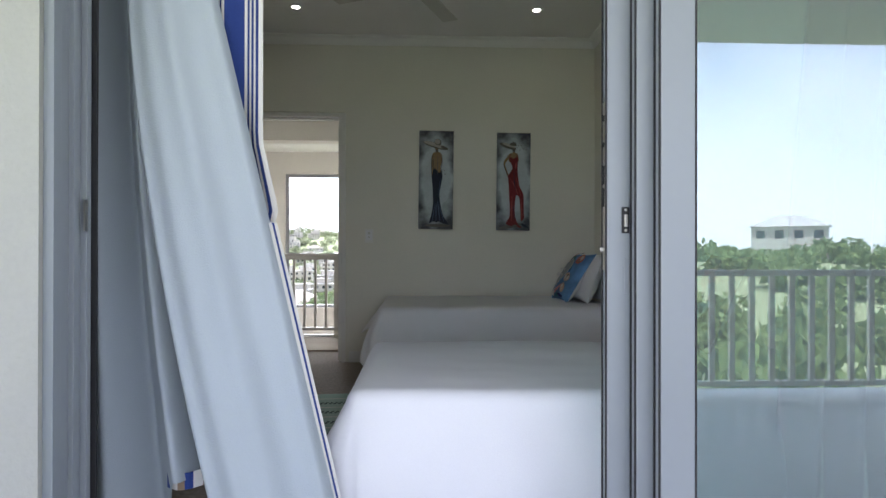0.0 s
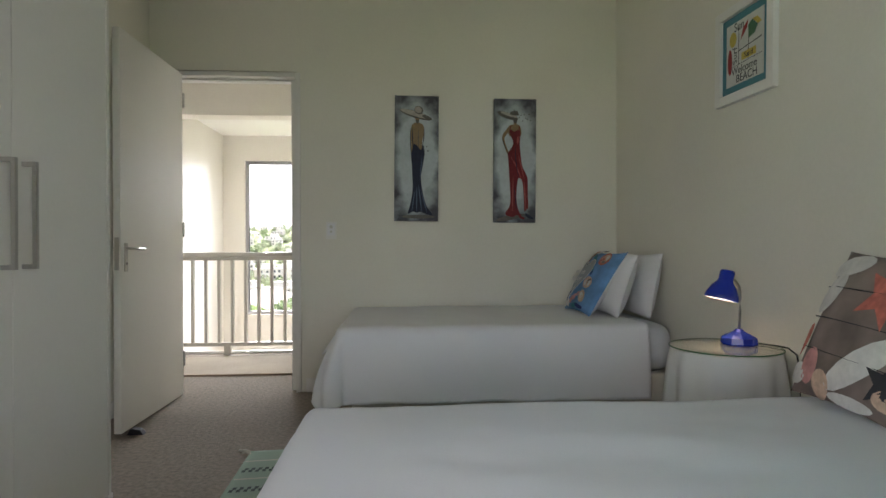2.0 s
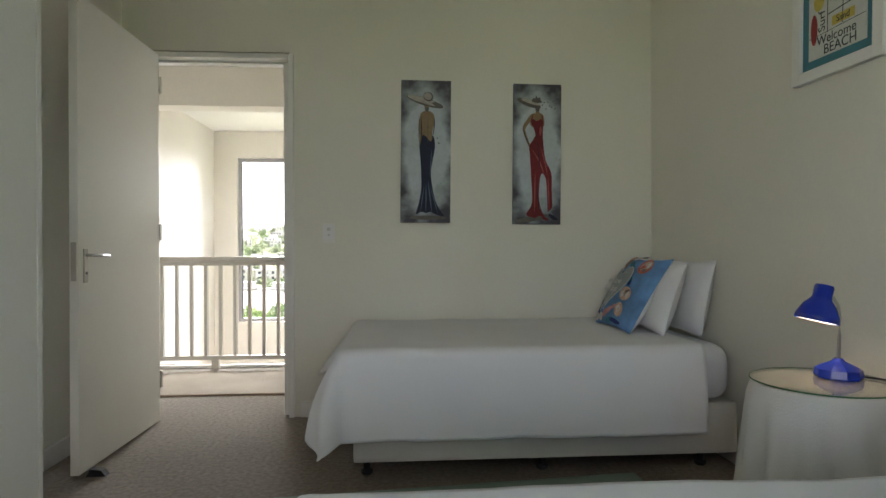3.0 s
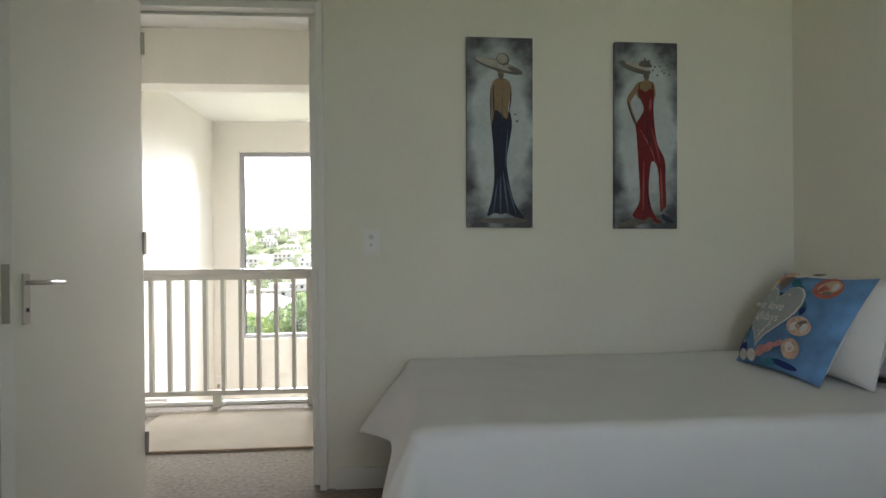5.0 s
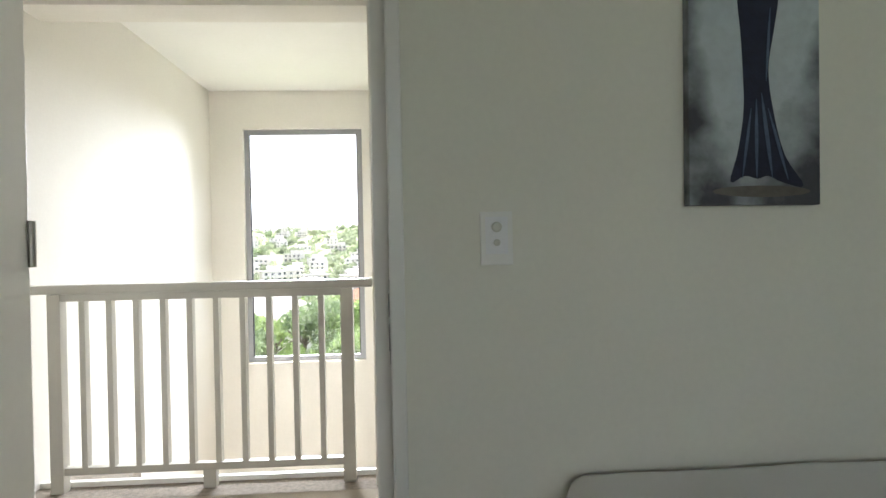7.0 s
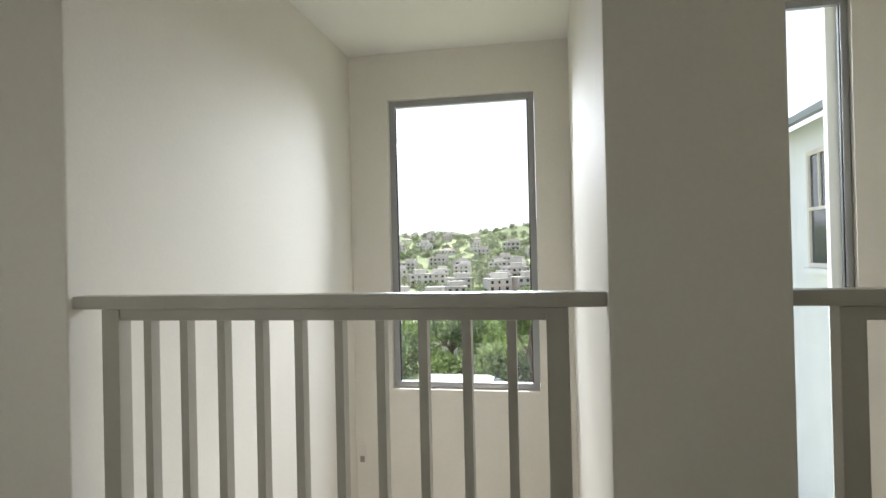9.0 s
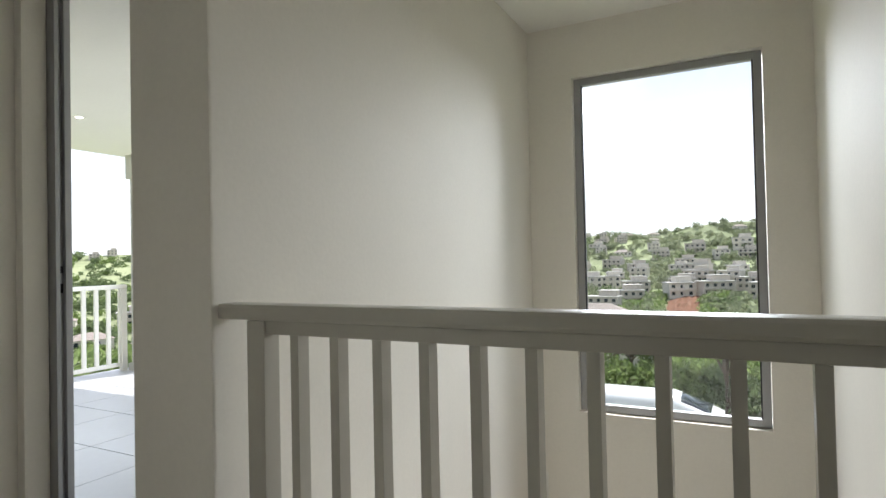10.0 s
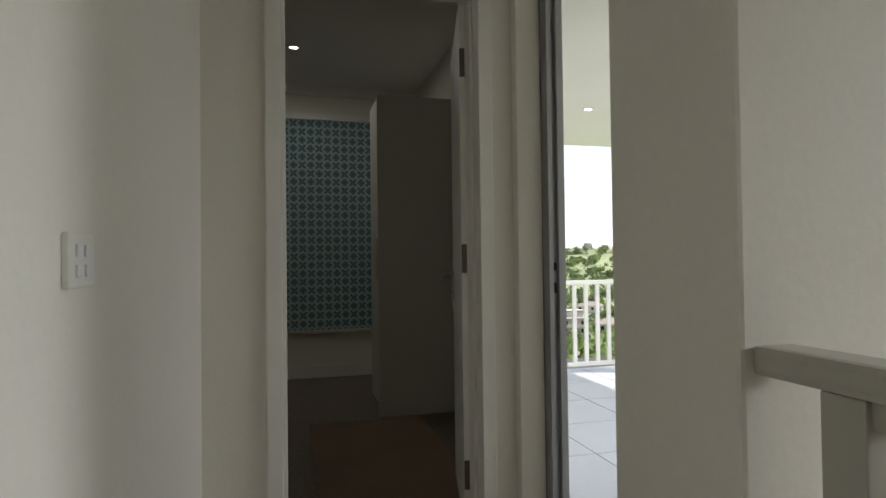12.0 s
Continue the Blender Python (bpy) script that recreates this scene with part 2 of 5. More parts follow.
def pattern_material(name, base, ring, leaf):
    """Blind cloth: rows of small rosettes, two colours on a pale base."""
    m = material(name, base, 0.9, grain=200, vary=0.05, bump=0.2)
    n, l = m.node_tree.nodes, m.node_tree.links
    p = n["Principled BSDF"]
    under = p.inputs["Base Color"].links[0].from_socket
    co, sep = n.new("ShaderNodeTexCoord"), n.new("ShaderNodeSeparateXYZ")
    l.new(co.outputs["Object"], sep.inputs[0])

    def math_node(op, a, b=None):
        k = n.new("ShaderNodeMath")
        k.operation = op
        for i, v in enumerate((a, b)):
            if v is None:
                continue
            if isinstance(v, (int, float)):
                k.inputs[i].default_value = v
            else:
                l.new(v, k.inputs[i])
        return k.outputs[0]
    w = 2 * math.pi / 0.16
    sy, sz = math_node("SINE", math_node("MULTIPLY", sep.outputs[1], w)), math_node("SINE", math_node("MULTIPLY", sep.outputs[2], w))
    prod = math_node("MULTIPLY", sy, sz)
    s2 = math_node("MULTIPLY", math_node("SINE", math_node("MULTIPLY", sep.outputs[1], w * 3)), math_node("SINE", math_node("MULTIPLY", sep.outputs[2], w * 3)))
    both = math_node("ADD", math_node("ABSOLUTE", prod), math_node("MULTIPLY", s2, 0.45))
    for lim, col in ((0.42, ring), (0.78, leaf)):
        mix = n.new("ShaderNodeMix")
        mix.data_type = "RGBA"
        l.new(math_node("GREATER_THAN", both, lim), mix.inputs[0])
        l.new(under, mix.inputs[6])
        mix.inputs[7].default_value = (*col, 1)
        under = mix.outputs[2]
    l.new(under, p.inputs["Base Color"])
    return m


def canvas_material(name, dark, pale):
    """A painted canvas: pale streaked middle, dark smoky borders."""
    m = material(name, pale, 0.6, grain=45, vary=0.12, bump=0.25, blotch=8)
    n, l = m.node_tree.nodes, m.node_tree.links
    p = n["Principled BSDF"]
    under = p.inputs["Base Color"].links[0].from_socket
    co, grad, nz, mp, add, ramp, mix = (n.new("ShaderNode" + k) for k in ("TexCoord", "TexGradient", "TexNoise", "Mapping", "Math", "ValToRGB", "Mix"))
    grad.gradient_type = "QUADRATIC_SPHERE"
    mp.inputs["Scale"].default_value = (4.0, 0.5, 1.6)
    l.new(co.outputs["Object"], mp.inputs[0])
    l.new(mp.outputs[0], grad.inputs[0])
    nz.inputs["Scale"].default_value, nz.inputs["Detail"].default_value = 9, 5
    l.new(co.outputs["Object"], nz.inputs["Vector"])
    add.operation = "MULTIPLY_ADD"
    add.inputs[1].default_value = 0.5
    l.new(nz.outputs[0], add.inputs[0])
    l.new(grad.outputs[0], add.inputs[2])
    ramp.color_ramp.elements[0].position, ramp.color_ramp.elements[1].position = 0.27, 0.5
    l.new(add.outputs[0], ramp.inputs[0])
    mix.data_type = "RGBA"
    l.new(ramp.outputs[0], mix.inputs[0])
    mix.inputs[6].default_value = (*dark, 1)
    l.new(under, mix.inputs[7])
    l.new(mix.outputs[2], p.inputs["Base Color"])
    return m


BLIND = pattern_material("blue_rosette_blind", (0.42, 0.5, 0.48), (0.08, 0.19, 0.26), (0.14, 0.26, 0.23))
CANVAS = canvas_material("smoky_canvas", (0.055, 0.055, 0.065), (0.46, 0.51, 0.52))


# ---- building helpers ----
def box(bm, x0, x1, y0, y1, z0, z1, bevel=0.0):
    r = bmesh.ops.create_cube(bm, size=1, matrix=Matrix.Translation(((x0 + x1) / 2, (y0 + y1) / 2, (z0 + z1) / 2)) @ Matrix.Diagonal((x1 - x0, y1 - y0, z1 - z0, 1)))
    if bevel:
        edges = {e for v in r["verts"] for e in v.link_edges}
        bmesh.ops.bevel(bm, geom=list(edges), offset=bevel, segments=2, affect="EDGES", profile=0.7)
    return bm


def boxes(*rows, bevel=0.0):
    """One mesh of the boxes x0, x1, y0, y1, z0, z1."""
    bm = bmesh.new()
    for r in rows:
        piece = bmesh.new()
        box(piece, *r, bevel=bevel)
        data = bpy.data.meshes.new("piece")
        piece.to_mesh(data)
        piece.free()
        bm.from_mesh(data)
        bpy.data.meshes.remove(data)
    return bm


def part(name, bm, mat, parent=None, label="", smooth=False):
    """Links a bmesh as one mesh object, under its thing if there is one."""
    data = bpy.data.meshes.new(name)
    bm.to_mesh(data)
    bm.free()
    for m in (mat if isinstance(mat, (list, tuple)) else [mat]):
        data.materials.append(m)
    if smooth:
        for p in data.polygons:
            p.use_smooth = True
    ob = new(name, data)
    if parent:
        ob.parent = parent
    return tagged(ob, label)


def structure(name, bm, mat, label, category):
    return tagged(part(name, bm, mat), label, category, kind="structure")


def thing(name, label, category, at=(0, 0, 0), turn=0, group=""):
    e = new(name)
    e.empty_display_size = 0.1
    e.matrix_world = pose(*at, rz=turn)
    return tagged(e, label, category, group)


def wall_with_holes(axis, a, b, lo, hi, z0, z1, holes):
    """A wall between a and b across its thickness (axis 'y': it runs along x), from lo to hi, with openings (lo, hi, z0, z1)."""
    rows, at = [], lo
    for h0, h1, hz0, hz1 in sorted(holes):
        rows.append((at, h0, z0, z1))
        if hz0 > z0:
            rows.append((h0, h1, z0, hz0))
        if hz1 < z1:
            rows.append((h0, h1, hz1, z1))
        at = h1
    rows.append((at, hi, z0, z1))
    return boxes(*[(r[0], r[1], a, b, r[2], r[3]) if axis == "y" else (a, b, r[0], r[1], r[2], r[3]) for r in rows if r[1] > r[0]])




def grid(fn, nu, nv):
    """A sheet of nu x nv cells, its corners placed by fn(u, v), both 0 to 1."""
    bm = bmesh.new()
    rows = [[bm.verts.new(fn(i / nu, j / nv)) for j in range(nv + 1)] for i in range(nu + 1)]
    for i in range(nu):
        for j in range(nv):
            bm.faces.new((rows[i][j], rows[i + 1][j], rows[i + 1][j + 1], rows[i][j + 1]))
    return bm


def thick(bm, t):
    bmesh.ops.recalc_face_normals(bm, faces=bm.faces)
    bmesh.ops.solidify(bm, geom=list(bm.faces), thickness=t)
    return bm


def lathe(profile, steps=32, at=(0, 0, 0), tilt=None):
    """Turns (radius, height) pairs round the upright axis."""
    bm = bmesh.new()
    rings = [[bm.verts.new((r * math.cos(a), r * math.sin(a), z)) for a in (2 * math.pi * k / steps for k in range(steps))] for r, z in profile]
    for lo, hi in zip(rings, rings[1:]):
        for k in range(steps):
            bm.faces.new((lo[k], lo[(k + 1) % steps], hi[(k + 1) % steps], hi[k]))
    bmesh.ops.remove_doubles(bm, verts=bm.verts, dist=1e-5)
    bmesh.ops.recalc_face_normals(bm, faces=bm.faces)
    bmesh.ops.transform(bm, matrix=Matrix.Translation(at) @ (tilt or Matrix()), verts=bm.verts)
    return bm


def tube(points, r, steps=10):
    bm = bmesh.new()
    pts, rings = [Vector(p) for p in points], []
    for k, p in enumerate(pts):
        way = (pts[min(k + 1, len(pts) - 1)] - pts[max(k - 1, 0)]).normalized()
        q = way.to_track_quat("Z", "Y")
        rings.append([bm.verts.new(p + q @ Vector((r * math.cos(a), r * math.sin(a), 0))) for a in (2 * math.pi * i / steps for i in range(steps))])
    for lo, hi in zip(rings, rings[1:]):
        for i in range(steps):
            bm.faces.new((lo[i], lo[(i + 1) % steps], hi[(i + 1) % steps], hi[i]))
    bm.faces.new(rings[0][::-1])
    bm.faces.new(rings[-1])
    return bm


def slab(outline, depth, m=None):
    """A flat shape from its outline (x, z), lifted by depth towards -y."""
    bm = bmesh.new()
    f = bm.faces.new([bm.verts.new((x, 0, z)) for x, z in outline])
    r = bmesh.ops.extrude_face_region(bm, geom=[f])
    bmesh.ops.translate(bm, vec=(0, -depth, 0), verts=[v for v in r["geom"] if isinstance(v, bmesh.types.BMVert)])
    bmesh.ops.recalc_face_normals(bm, faces=bm.faces)
    if m:
        bmesh.ops.transform(bm, matrix=m, verts=bm.verts)
    return bm


def oval(cx, cz, rx, rz, turn=0, n=20):
    c, s = math.cos(radians(turn)), math.sin(radians(turn))
    return [(cx + rx * math.cos(a) * c - rz * math.sin(a) * s, cz + rx * math.cos(a) * s + rz * math.sin(a) * c) for a in (2 * math.pi * k / n for k in range(n))]


def writing(name, text, size, mat, parent, m):
    """Words in the built-in font, as flat lettering that faces -y."""
    c = bpy.data.curves.new(name, "FONT")
    c.body, c.size, c.extrude, c.align_x, c.align_y = text, size, 0.0004, "CENTER", "CENTER"
    c.materials.append(mat)
    ob = new(name, c)
    ob.parent = parent
    ob.matrix_local = m @ pose(0, 0, 0, 90)
    return ob


# ---- structure ----
H = 2.98                       # bedroom ceiling
RIGHT, LEFT = 1.43, -1.92      # bedroom side walls
BACK, BACK2 = 5.22, 5.35       # wall between bedroom and landing
FRONT0, FRONT1 = 1.27, 1.50    # wall with the sliding door
RAIL_Y = 6.745
VOID = 9.34                    # inner face of the stair window wall
DOOR_L, DOOR_R = -1.84, -0.90  # bedroom doorway
END = -4.10                    # west end of the landing

structure("floor", boxes((LEFT, RIGHT, FRONT1, BACK, -0.2, 0), (-2.3, 1.6, BACK, 6.80, -0.2, 0), (END - 0.13, -2.3, 5.6, 7.02, -0.2, 0), (-7.72, END - 0.13, 4.2, 7.07, -0.2, 0), (-7.72, -4.75, 7.07, 7.33, -0.2, 0)), CARPET, "brown loop-pile carpet over the bedroom and landing", "carpet")
structure("wall_north", wall_with_holes("y", BACK, BACK2, LEFT - 0.15, RIGHT + 0.2, -0.2, 3.1, [(DOOR_L, DOOR_R, -0.2, 2.29)]), WALL, "cream painted wall with a doorway to the landing", "wall")
structure("wall_east", boxes((RIGHT, RIGHT + 0.2, FRONT1, BACK, -0.2, 3.1)), WALL, "cream painted bedroom side wall", "wall")
structure("wall_west", boxes((LEFT - 0.15, LEFT, FRONT1, BACK, -0.2, 3.1)), WALL, "cream painted wall behind the wardrobe", "wall")
structure("wall_south", wall_with_holes("y", FRONT0, FRONT1, -4.0, 4.8, -0.2, 3.3, [(-1.08, 1.65, -0.2, 2.42)]), PLASTER, "pale rendered outside wall with a sliding door opening", "wall")
structure("ceiling", boxes((LEFT - 0.1, RIGHT + 0.1, FRONT1, BACK2, H, H + 0.15)), CEILING, "flat white plasterboard bedroom ceiling", "ceiling")


def cove(points_in, drop=0.075):
    """Coved cornice round a room whose corners are given anticlockwise."""
    bm = bmesh.new()
    prof = [(0, -drop), (0.012, -drop), (0.02, -drop * 0.75), (0.045, -drop * 0.3), (0.07, -0.015), (drop, -0.012), (drop, 0)]
    n, rings = len(points_in), []
    for k in range(n):
        p, a, b = (Vector(points_in[j % n]) for j in (k, k - 1, k + 1))
        e1, e2 = (p - a).normalized(), (b - p).normalized()
        inward = Vector((-e1.y, e1.x)) + Vector((-e2.y, e2.x))
        rings.append([bm.verts.new((p.x + inward.x * d, p.y + inward.y * d, H + z)) for d, z in prof])
    for k in range(n):
        for i in range(len(prof) - 1):
            bm.faces.new((rings[k][i], rings[(k + 1) % n][i], rings[(k + 1) % n][i + 1], rings[k][i + 1]))
    return bm


structure("cornice", cove([(LEFT, FRONT1), (RIGHT, FRONT1), (RIGHT, BACK), (LEFT, BACK)]), CEILING, "white coved cornice under the bedroom ceiling", "cornice")
structure("baseboard", boxes((DOOR_R + 0.06, RIGHT, BACK - 0.015, BACK, 0, 0.1), (RIGHT - 0.015, RIGHT, FRONT1, BACK - 0.015, 0, 0.1), (LEFT, DOOR_L - 0.06, BACK - 0.015, BACK, 0, 0.1), (LEFT, LEFT + 0.015, 3.4, BACK - 0.015, 0, 0.1), bevel=0.004), TRIM, "white painted bedroom skirting board", "skirting")
structure("landing_baseboard", boxes((END, END + 0.015, 6.85, 6.92, 0, 0.1), (END + 0.015, -2.3, 5.79, 5.805, 0, 0.1), bevel=0.004), TRIM, "white painted landing skirting board", "skirting")
structure("landing_ceiling", boxes((END - 0.13, 1.6, BACK2, 7.1, 2.7, 2.85)), CEILING, "flat white landing ceiling", "ceiling")

# landing and stair void
structure("wall_landing_west", wall_with_holes("x", END - 0.13, END, 4.2, 6.92, -0.2, 2.7, [(6.0, 6.835, -0.2, 2.22)]), WALL_WHITE, "cream wall with a doorway to a dark bedroom", "wall")
structure("wall_landing_nib", boxes((END - 0.13, END + 0.05, 6.92, 7.02, -0.2, 2.7), bevel=0.01), WALL_WHITE, "cream plastered nib beside the balcony door", "wall")
structure("wall_landing_south", boxes((END, -2.3, 5.6, 5.79, -0.2, 2.7), (-2.3, -2.15, 5.35, 5.79, -0.2, 2.7)), WALL_WHITE, "cream painted landing wall with a light switch", "wall")
structure("wall_pier", boxes((-3.01, -2.68, 6.69, VOID, -3, 2.9), bevel=0.008), WALL_WHITE, "cream painted end of the stair wall", "wall")
structure("wall_divider", boxes((-1.045, -0.61, 6.67, VOID, -3, 2.9), bevel=0.008), WALL_WHITE, "cream painted wall between the stair flights", "wall")
structure("wall_lintel", boxes((-2.68, -1.045, 6.69, 6.9, 2.305, 2.7)), WALL_WHITE, "cream painted beam above the stair rail", "beam")
structure("wall_door_lintel", boxes((END - 0.13, -3.01, 7.02, 7.1, 2.3, 2.7)), WALL_WHITE, "cream painted beam above the balcony door", "beam")
structure("wall_east_lintel", boxes((-0.61, 1.6, 6.69, 6.9, 2.66, 2.7)), WALL_WHITE, "cream painted beam over the second rail", "beam")
structure("wall_stair_window", wall_with_holes("y", VOID, VOID + 0.2, -3.01, 1.8, -3, 3.0, [(-2.385, -1.29, 0.09, 2.262), (-0.40, 0.77, -0.9, 2.74)]), WALL_WHITE, "cream painted stair wall with two tall windows", "wall")
structure("wall_outside_fin", boxes((0.705, 1.8, 9.56, 9.62, -4.2, 3.3), bevel=0.01), PLASTER, "pale rendered fin outside the second stair window", "wall")
structure("wall_stair_east", boxes((1.6, 1.8, BACK2, VOID, -3, 3.0)), WALL_WHITE, "cream painted stair side wall", "wall")
structure("stair_ceiling", boxes((-2.68, -1.045, 6.9, VOID, 2.612, 2.75), (-0.61, 1.6, 6.9, VOID, 2.9, 3.0)), CEILING, "white ceiling over the stair void", "ceiling")
structure("stair_floor", boxes((-2.68, -1.045, 6.83, VOID, -1.75, -1.55), (-0.61, 1.6, 6.83, VOID, -1.75, -1.55)), CARPET, "carpeted half landing below the rail", "floor")
structure("stair_edge", boxes((-2.68, -1.045, 6.80, 6.83, -1.6, 0.025), (-0.61, 1.6, 6.80, 6.83, -1.6, 0.025)), TRIM, "white painted edge board of the landing", "trim")

# dark bedroom
structure("wall_dark_room", boxes((-7.85, -7.72, 4.2, 7.38, -0.2, 2.8), (-7.72, END - 0.13, 4.07, 4.2, -0.2, 2.8), (-4.75, END - 0.13, 7.07, 7.14, -0.2, 2.8), (-4.75, -4.69, 7.14, 7.38, -0.2, 2.8), (-7.72, -4.75, 7.33, 7.38, -0.2, 2.8)), WALL, "cream walls of the dark bedroom", "wall")
structure("dark_room_ceiling", boxes((-7.85, END - 0.131, 4.07, 7.14, 2.8, 2.9), (-7.85, -4.69, 7.14, 7.38, 2.8, 2.9)), CEILING, "white ceiling of the dark bedroom", "ceiling")
structure("dark_room_baseboard", boxes((-7.72, -7.70, 4.2, 7.0, 0, 0.12), bevel=0.004), TRIM, "white skirting of the dark bedroom", "skirting")
structure("dark_room_cornice", boxes((-7.72, -7.65, 4.2, 7.0, 2.72, 2.8), bevel=0.015), CEILING, "white cornice of the dark bedroom", "cornice")

# balconies
structure("balcony_floor", boxes((-4, 4.8, -1.6, FRONT0 + 0.23, -0.25, -0.03)), TILE, "pale tiled balcony floor", "floor")
# Darker render in place of white stands in for shade under the roof.
structure("balcony_roof", boxes((-4, 4.8, -1.6, FRONT0, 2.62, 2.9)), PLASTER, "white soffit above the bedroom balcony, coloured darker for its shade", "ceiling")
structure("wall_balcony_end", boxes((4.6, 4.8, -1.5, FRONT0, -0.03, 2.62)), PLASTER, "pale rendered end wall of the balcony", "wall")
B2_FLOOR = structure("balcony_floor_two", boxes((-4.69, -3.01, 7.14, 7.382, -0.25, -0.05), (-7.6, -3.01, 7.382, 9.97, -0.25, -0.05)), TILE, "large pale balcony floor tiles with thin joints", "floor")
structure("balcony_ceiling", boxes((-4.688, -3.01, 7.14, 7.382, 2.3, 2.7), (-7.5, -3.01, 7.382, 9.8, 2.3, 2.7)), CEILING, "white balcony soffit with a downlight", "ceiling")


# ---- frames, doors and windows ----
def door_frame(name, label, m, w, h, deep, face=0.055, rebate=0.014):
    """A steel door frame: two jambs and a head, each a lipped profile, with stops. Opening w x h, runs along local x, wall from y 0 to deep."""
    e = thing(name, label, "door frame")
    e["kind"] = "structure"
    e.matrix_world = m
    wide = w / 2 + rebate - 0.014
    for side in (-1, 1):
        x = side * wide
        a, b = sorted((x, x + side * face))
        part("jamb", boxes((a, b, -0.018, deep + 0.018, 0, h + face), bevel=0.006), TRIM, e)
        a, b = sorted((x, x - side * rebate))
        part("door_stop", boxes((a, b, 0.05, deep - 0.01, 0, h), bevel=0.004), TRIM, e)
    part("head", boxes((-wide, wide, -0.018, deep + 0.018, h, h + face), bevel=0.006), TRIM, e)
    part("head_stop", boxes((-wide + rebate, wide - rebate, 0.05, deep - 0.01, h - 0.014, h), bevel=0.004), TRIM, e)
    return e


DF = door_frame("door_frame", "white painted steel frame of the bedroom doorway", pose(-1.37, BACK, 0), 0.868, 2.245, 0.13, 0.034, 0.04)
part("strike_plate", boxes((0.457, 0.4625, 0.006, 0.036, 0.868, 1.064)), STEEL, DF, "steel strike plate")
part("strike_slot", boxes((0.4555, 0.4575, 0.012, 0.03, 0.978, 1.03)), DARK, DF)
part("strike_slot", boxes((0.4555, 0.4575, 0.012, 0.03, 0.898, 0.96)), DARK, DF)
DF2 = door_frame("door_frame", "white painted steel frame of the dark room doorway", pose(END, 6.4175, 0, rz=90), 0.725, 2.16, 0.13)


def lever(parent, x, y, z, out, along):
    """A lever handle on its plate; out: the way it stands off in y, along: the way the lever points in x."""
    plate = part("handle_plate", boxes((x - 0.016, x + 0.016, min(y, y + out * 0.007), max(y, y + out * 0.007), z - 0.13, z + 0.03), bevel=0.003), STEEL, parent, "brushed steel handle plate")
    part("lever_handle", tube([(x, y, z), (x, y + out * 0.045, z), (x + along * 0.012, y + out * 0.05, z), (x + along * 0.12, y + out * 0.05, z - 0.004)], 0.008), STEEL, parent, "brushed steel lever", True)
    part("keyhole", lathe([(0, 0.002), (0.007, 0.002), (0.007, 0)], 12, (x, y + out * 0.0075, z - 0.085), Matrix.Rotation(radians(90 if out < 0 else -90), 4, "X")), DARK, parent)
    return plate


# bedroom door, standing open against the wardrobe recess; local x runs from the hinge to the free edge
BD = thing("door", "open white flush door with a steel lever handle", "door", (-1.702, 5.18, 0.012), -90.5)
part("leaf", boxes((0, 0.875, -0.02, 0.02, 0, 2.235), bevel=0.003), DOOR, BD)
lever(BD, 0.82, 0.02, 1.02, 1, -1)
part("latch_plate", boxes((0.8745, 0.8775, -0.012, 0.012, 0.9, 1.08)), STEEL, BD, "steel latch plate on the door edge")
for z in (0.2, 1.1, 2.0):
    part("hinge", tube([(0.0, 0.026, z), (0.0, 0.026, z + 0.1)], 0.008), STEEL, BD)
DS = thing("door_stop_wedge", "small dark door stop on the carpet", "door stop", (-1.63, 4.36, 0))
part("rubber", slab([(-0.04, 0), (0.05, 0), (0.03, 0.028), (-0.02, 0.035)], 0.04), DARK, DS)

# dark room door, hinged on the far jamb and open into that room
DD = thing("door", "white flush door open into the dark bedroom", "door", (END - 0.12, 6.765, 0.012), 167.0)
part("leaf", boxes((0, 0.715, -0.02, 0.02, 0, 2.14), bevel=0.003), DOOR, DD)
lever(DD, 0.655, 0.02, 1.02, 1, -1)
for z in (0.19, 1.05, 1.84):
    part("hinge", boxes((-0.0035, 0.0, -0.019, 0.019, z, z + 0.115), bevel=0.001), HINGE, DD, "dull brown butt hinge")


def window_frame(name, label, x0, x1, z0, z1, y):
    e = thing(name, label, "window")
    e["kind"] = "structure"
    t = 0.045
    part("window_frame", boxes((x0, x0 + t, y, y + 0.05, z0, z1), (x1 - t, x1, y, y + 0.05, z0, z1), (x0 + t, x1 - t, y, y + 0.05, z1 - t, z1), (x0 + t, x1 - t, y, y + 0.05, z0, z0 + t), bevel=0.003), ALU_GREY, e, "grey aluminium window frame")
    part("gasket", boxes((x0 + t, x0 + t + 0.008, y + 0.01, y + 0.03, z0 + t, z1 - t), (x1 - t - 0.008, x1 - t, y + 0.01, y + 0.03, z0 + t, z1 - t)), DARK, e)
    pane = part("pane", boxes((x0 + t - 0.005, x1 - t + 0.005, y + 0.018, y + 0.024, z0 + t - 0.005, z1 - t + 0.005)), GLASS, e)
    pane.visible_shadow = False
    return e


W1 = window_frame("window_1", "tall fixed window with a grey aluminium frame", -2.381, -1.294, 0.094, 2.258, VOID + 0.04)
W2 = window_frame("window_2", "tall narrow stair window with a grey aluminium frame", -0.396, 0.766, -0.896, 2.736, VOID + 0.04)
part("window_sill", boxes((-2.385, -1.29, VOID + 0.091, VOID + 0.24, 0.07, 0.1), bevel=0.004), PLASTER, W1)

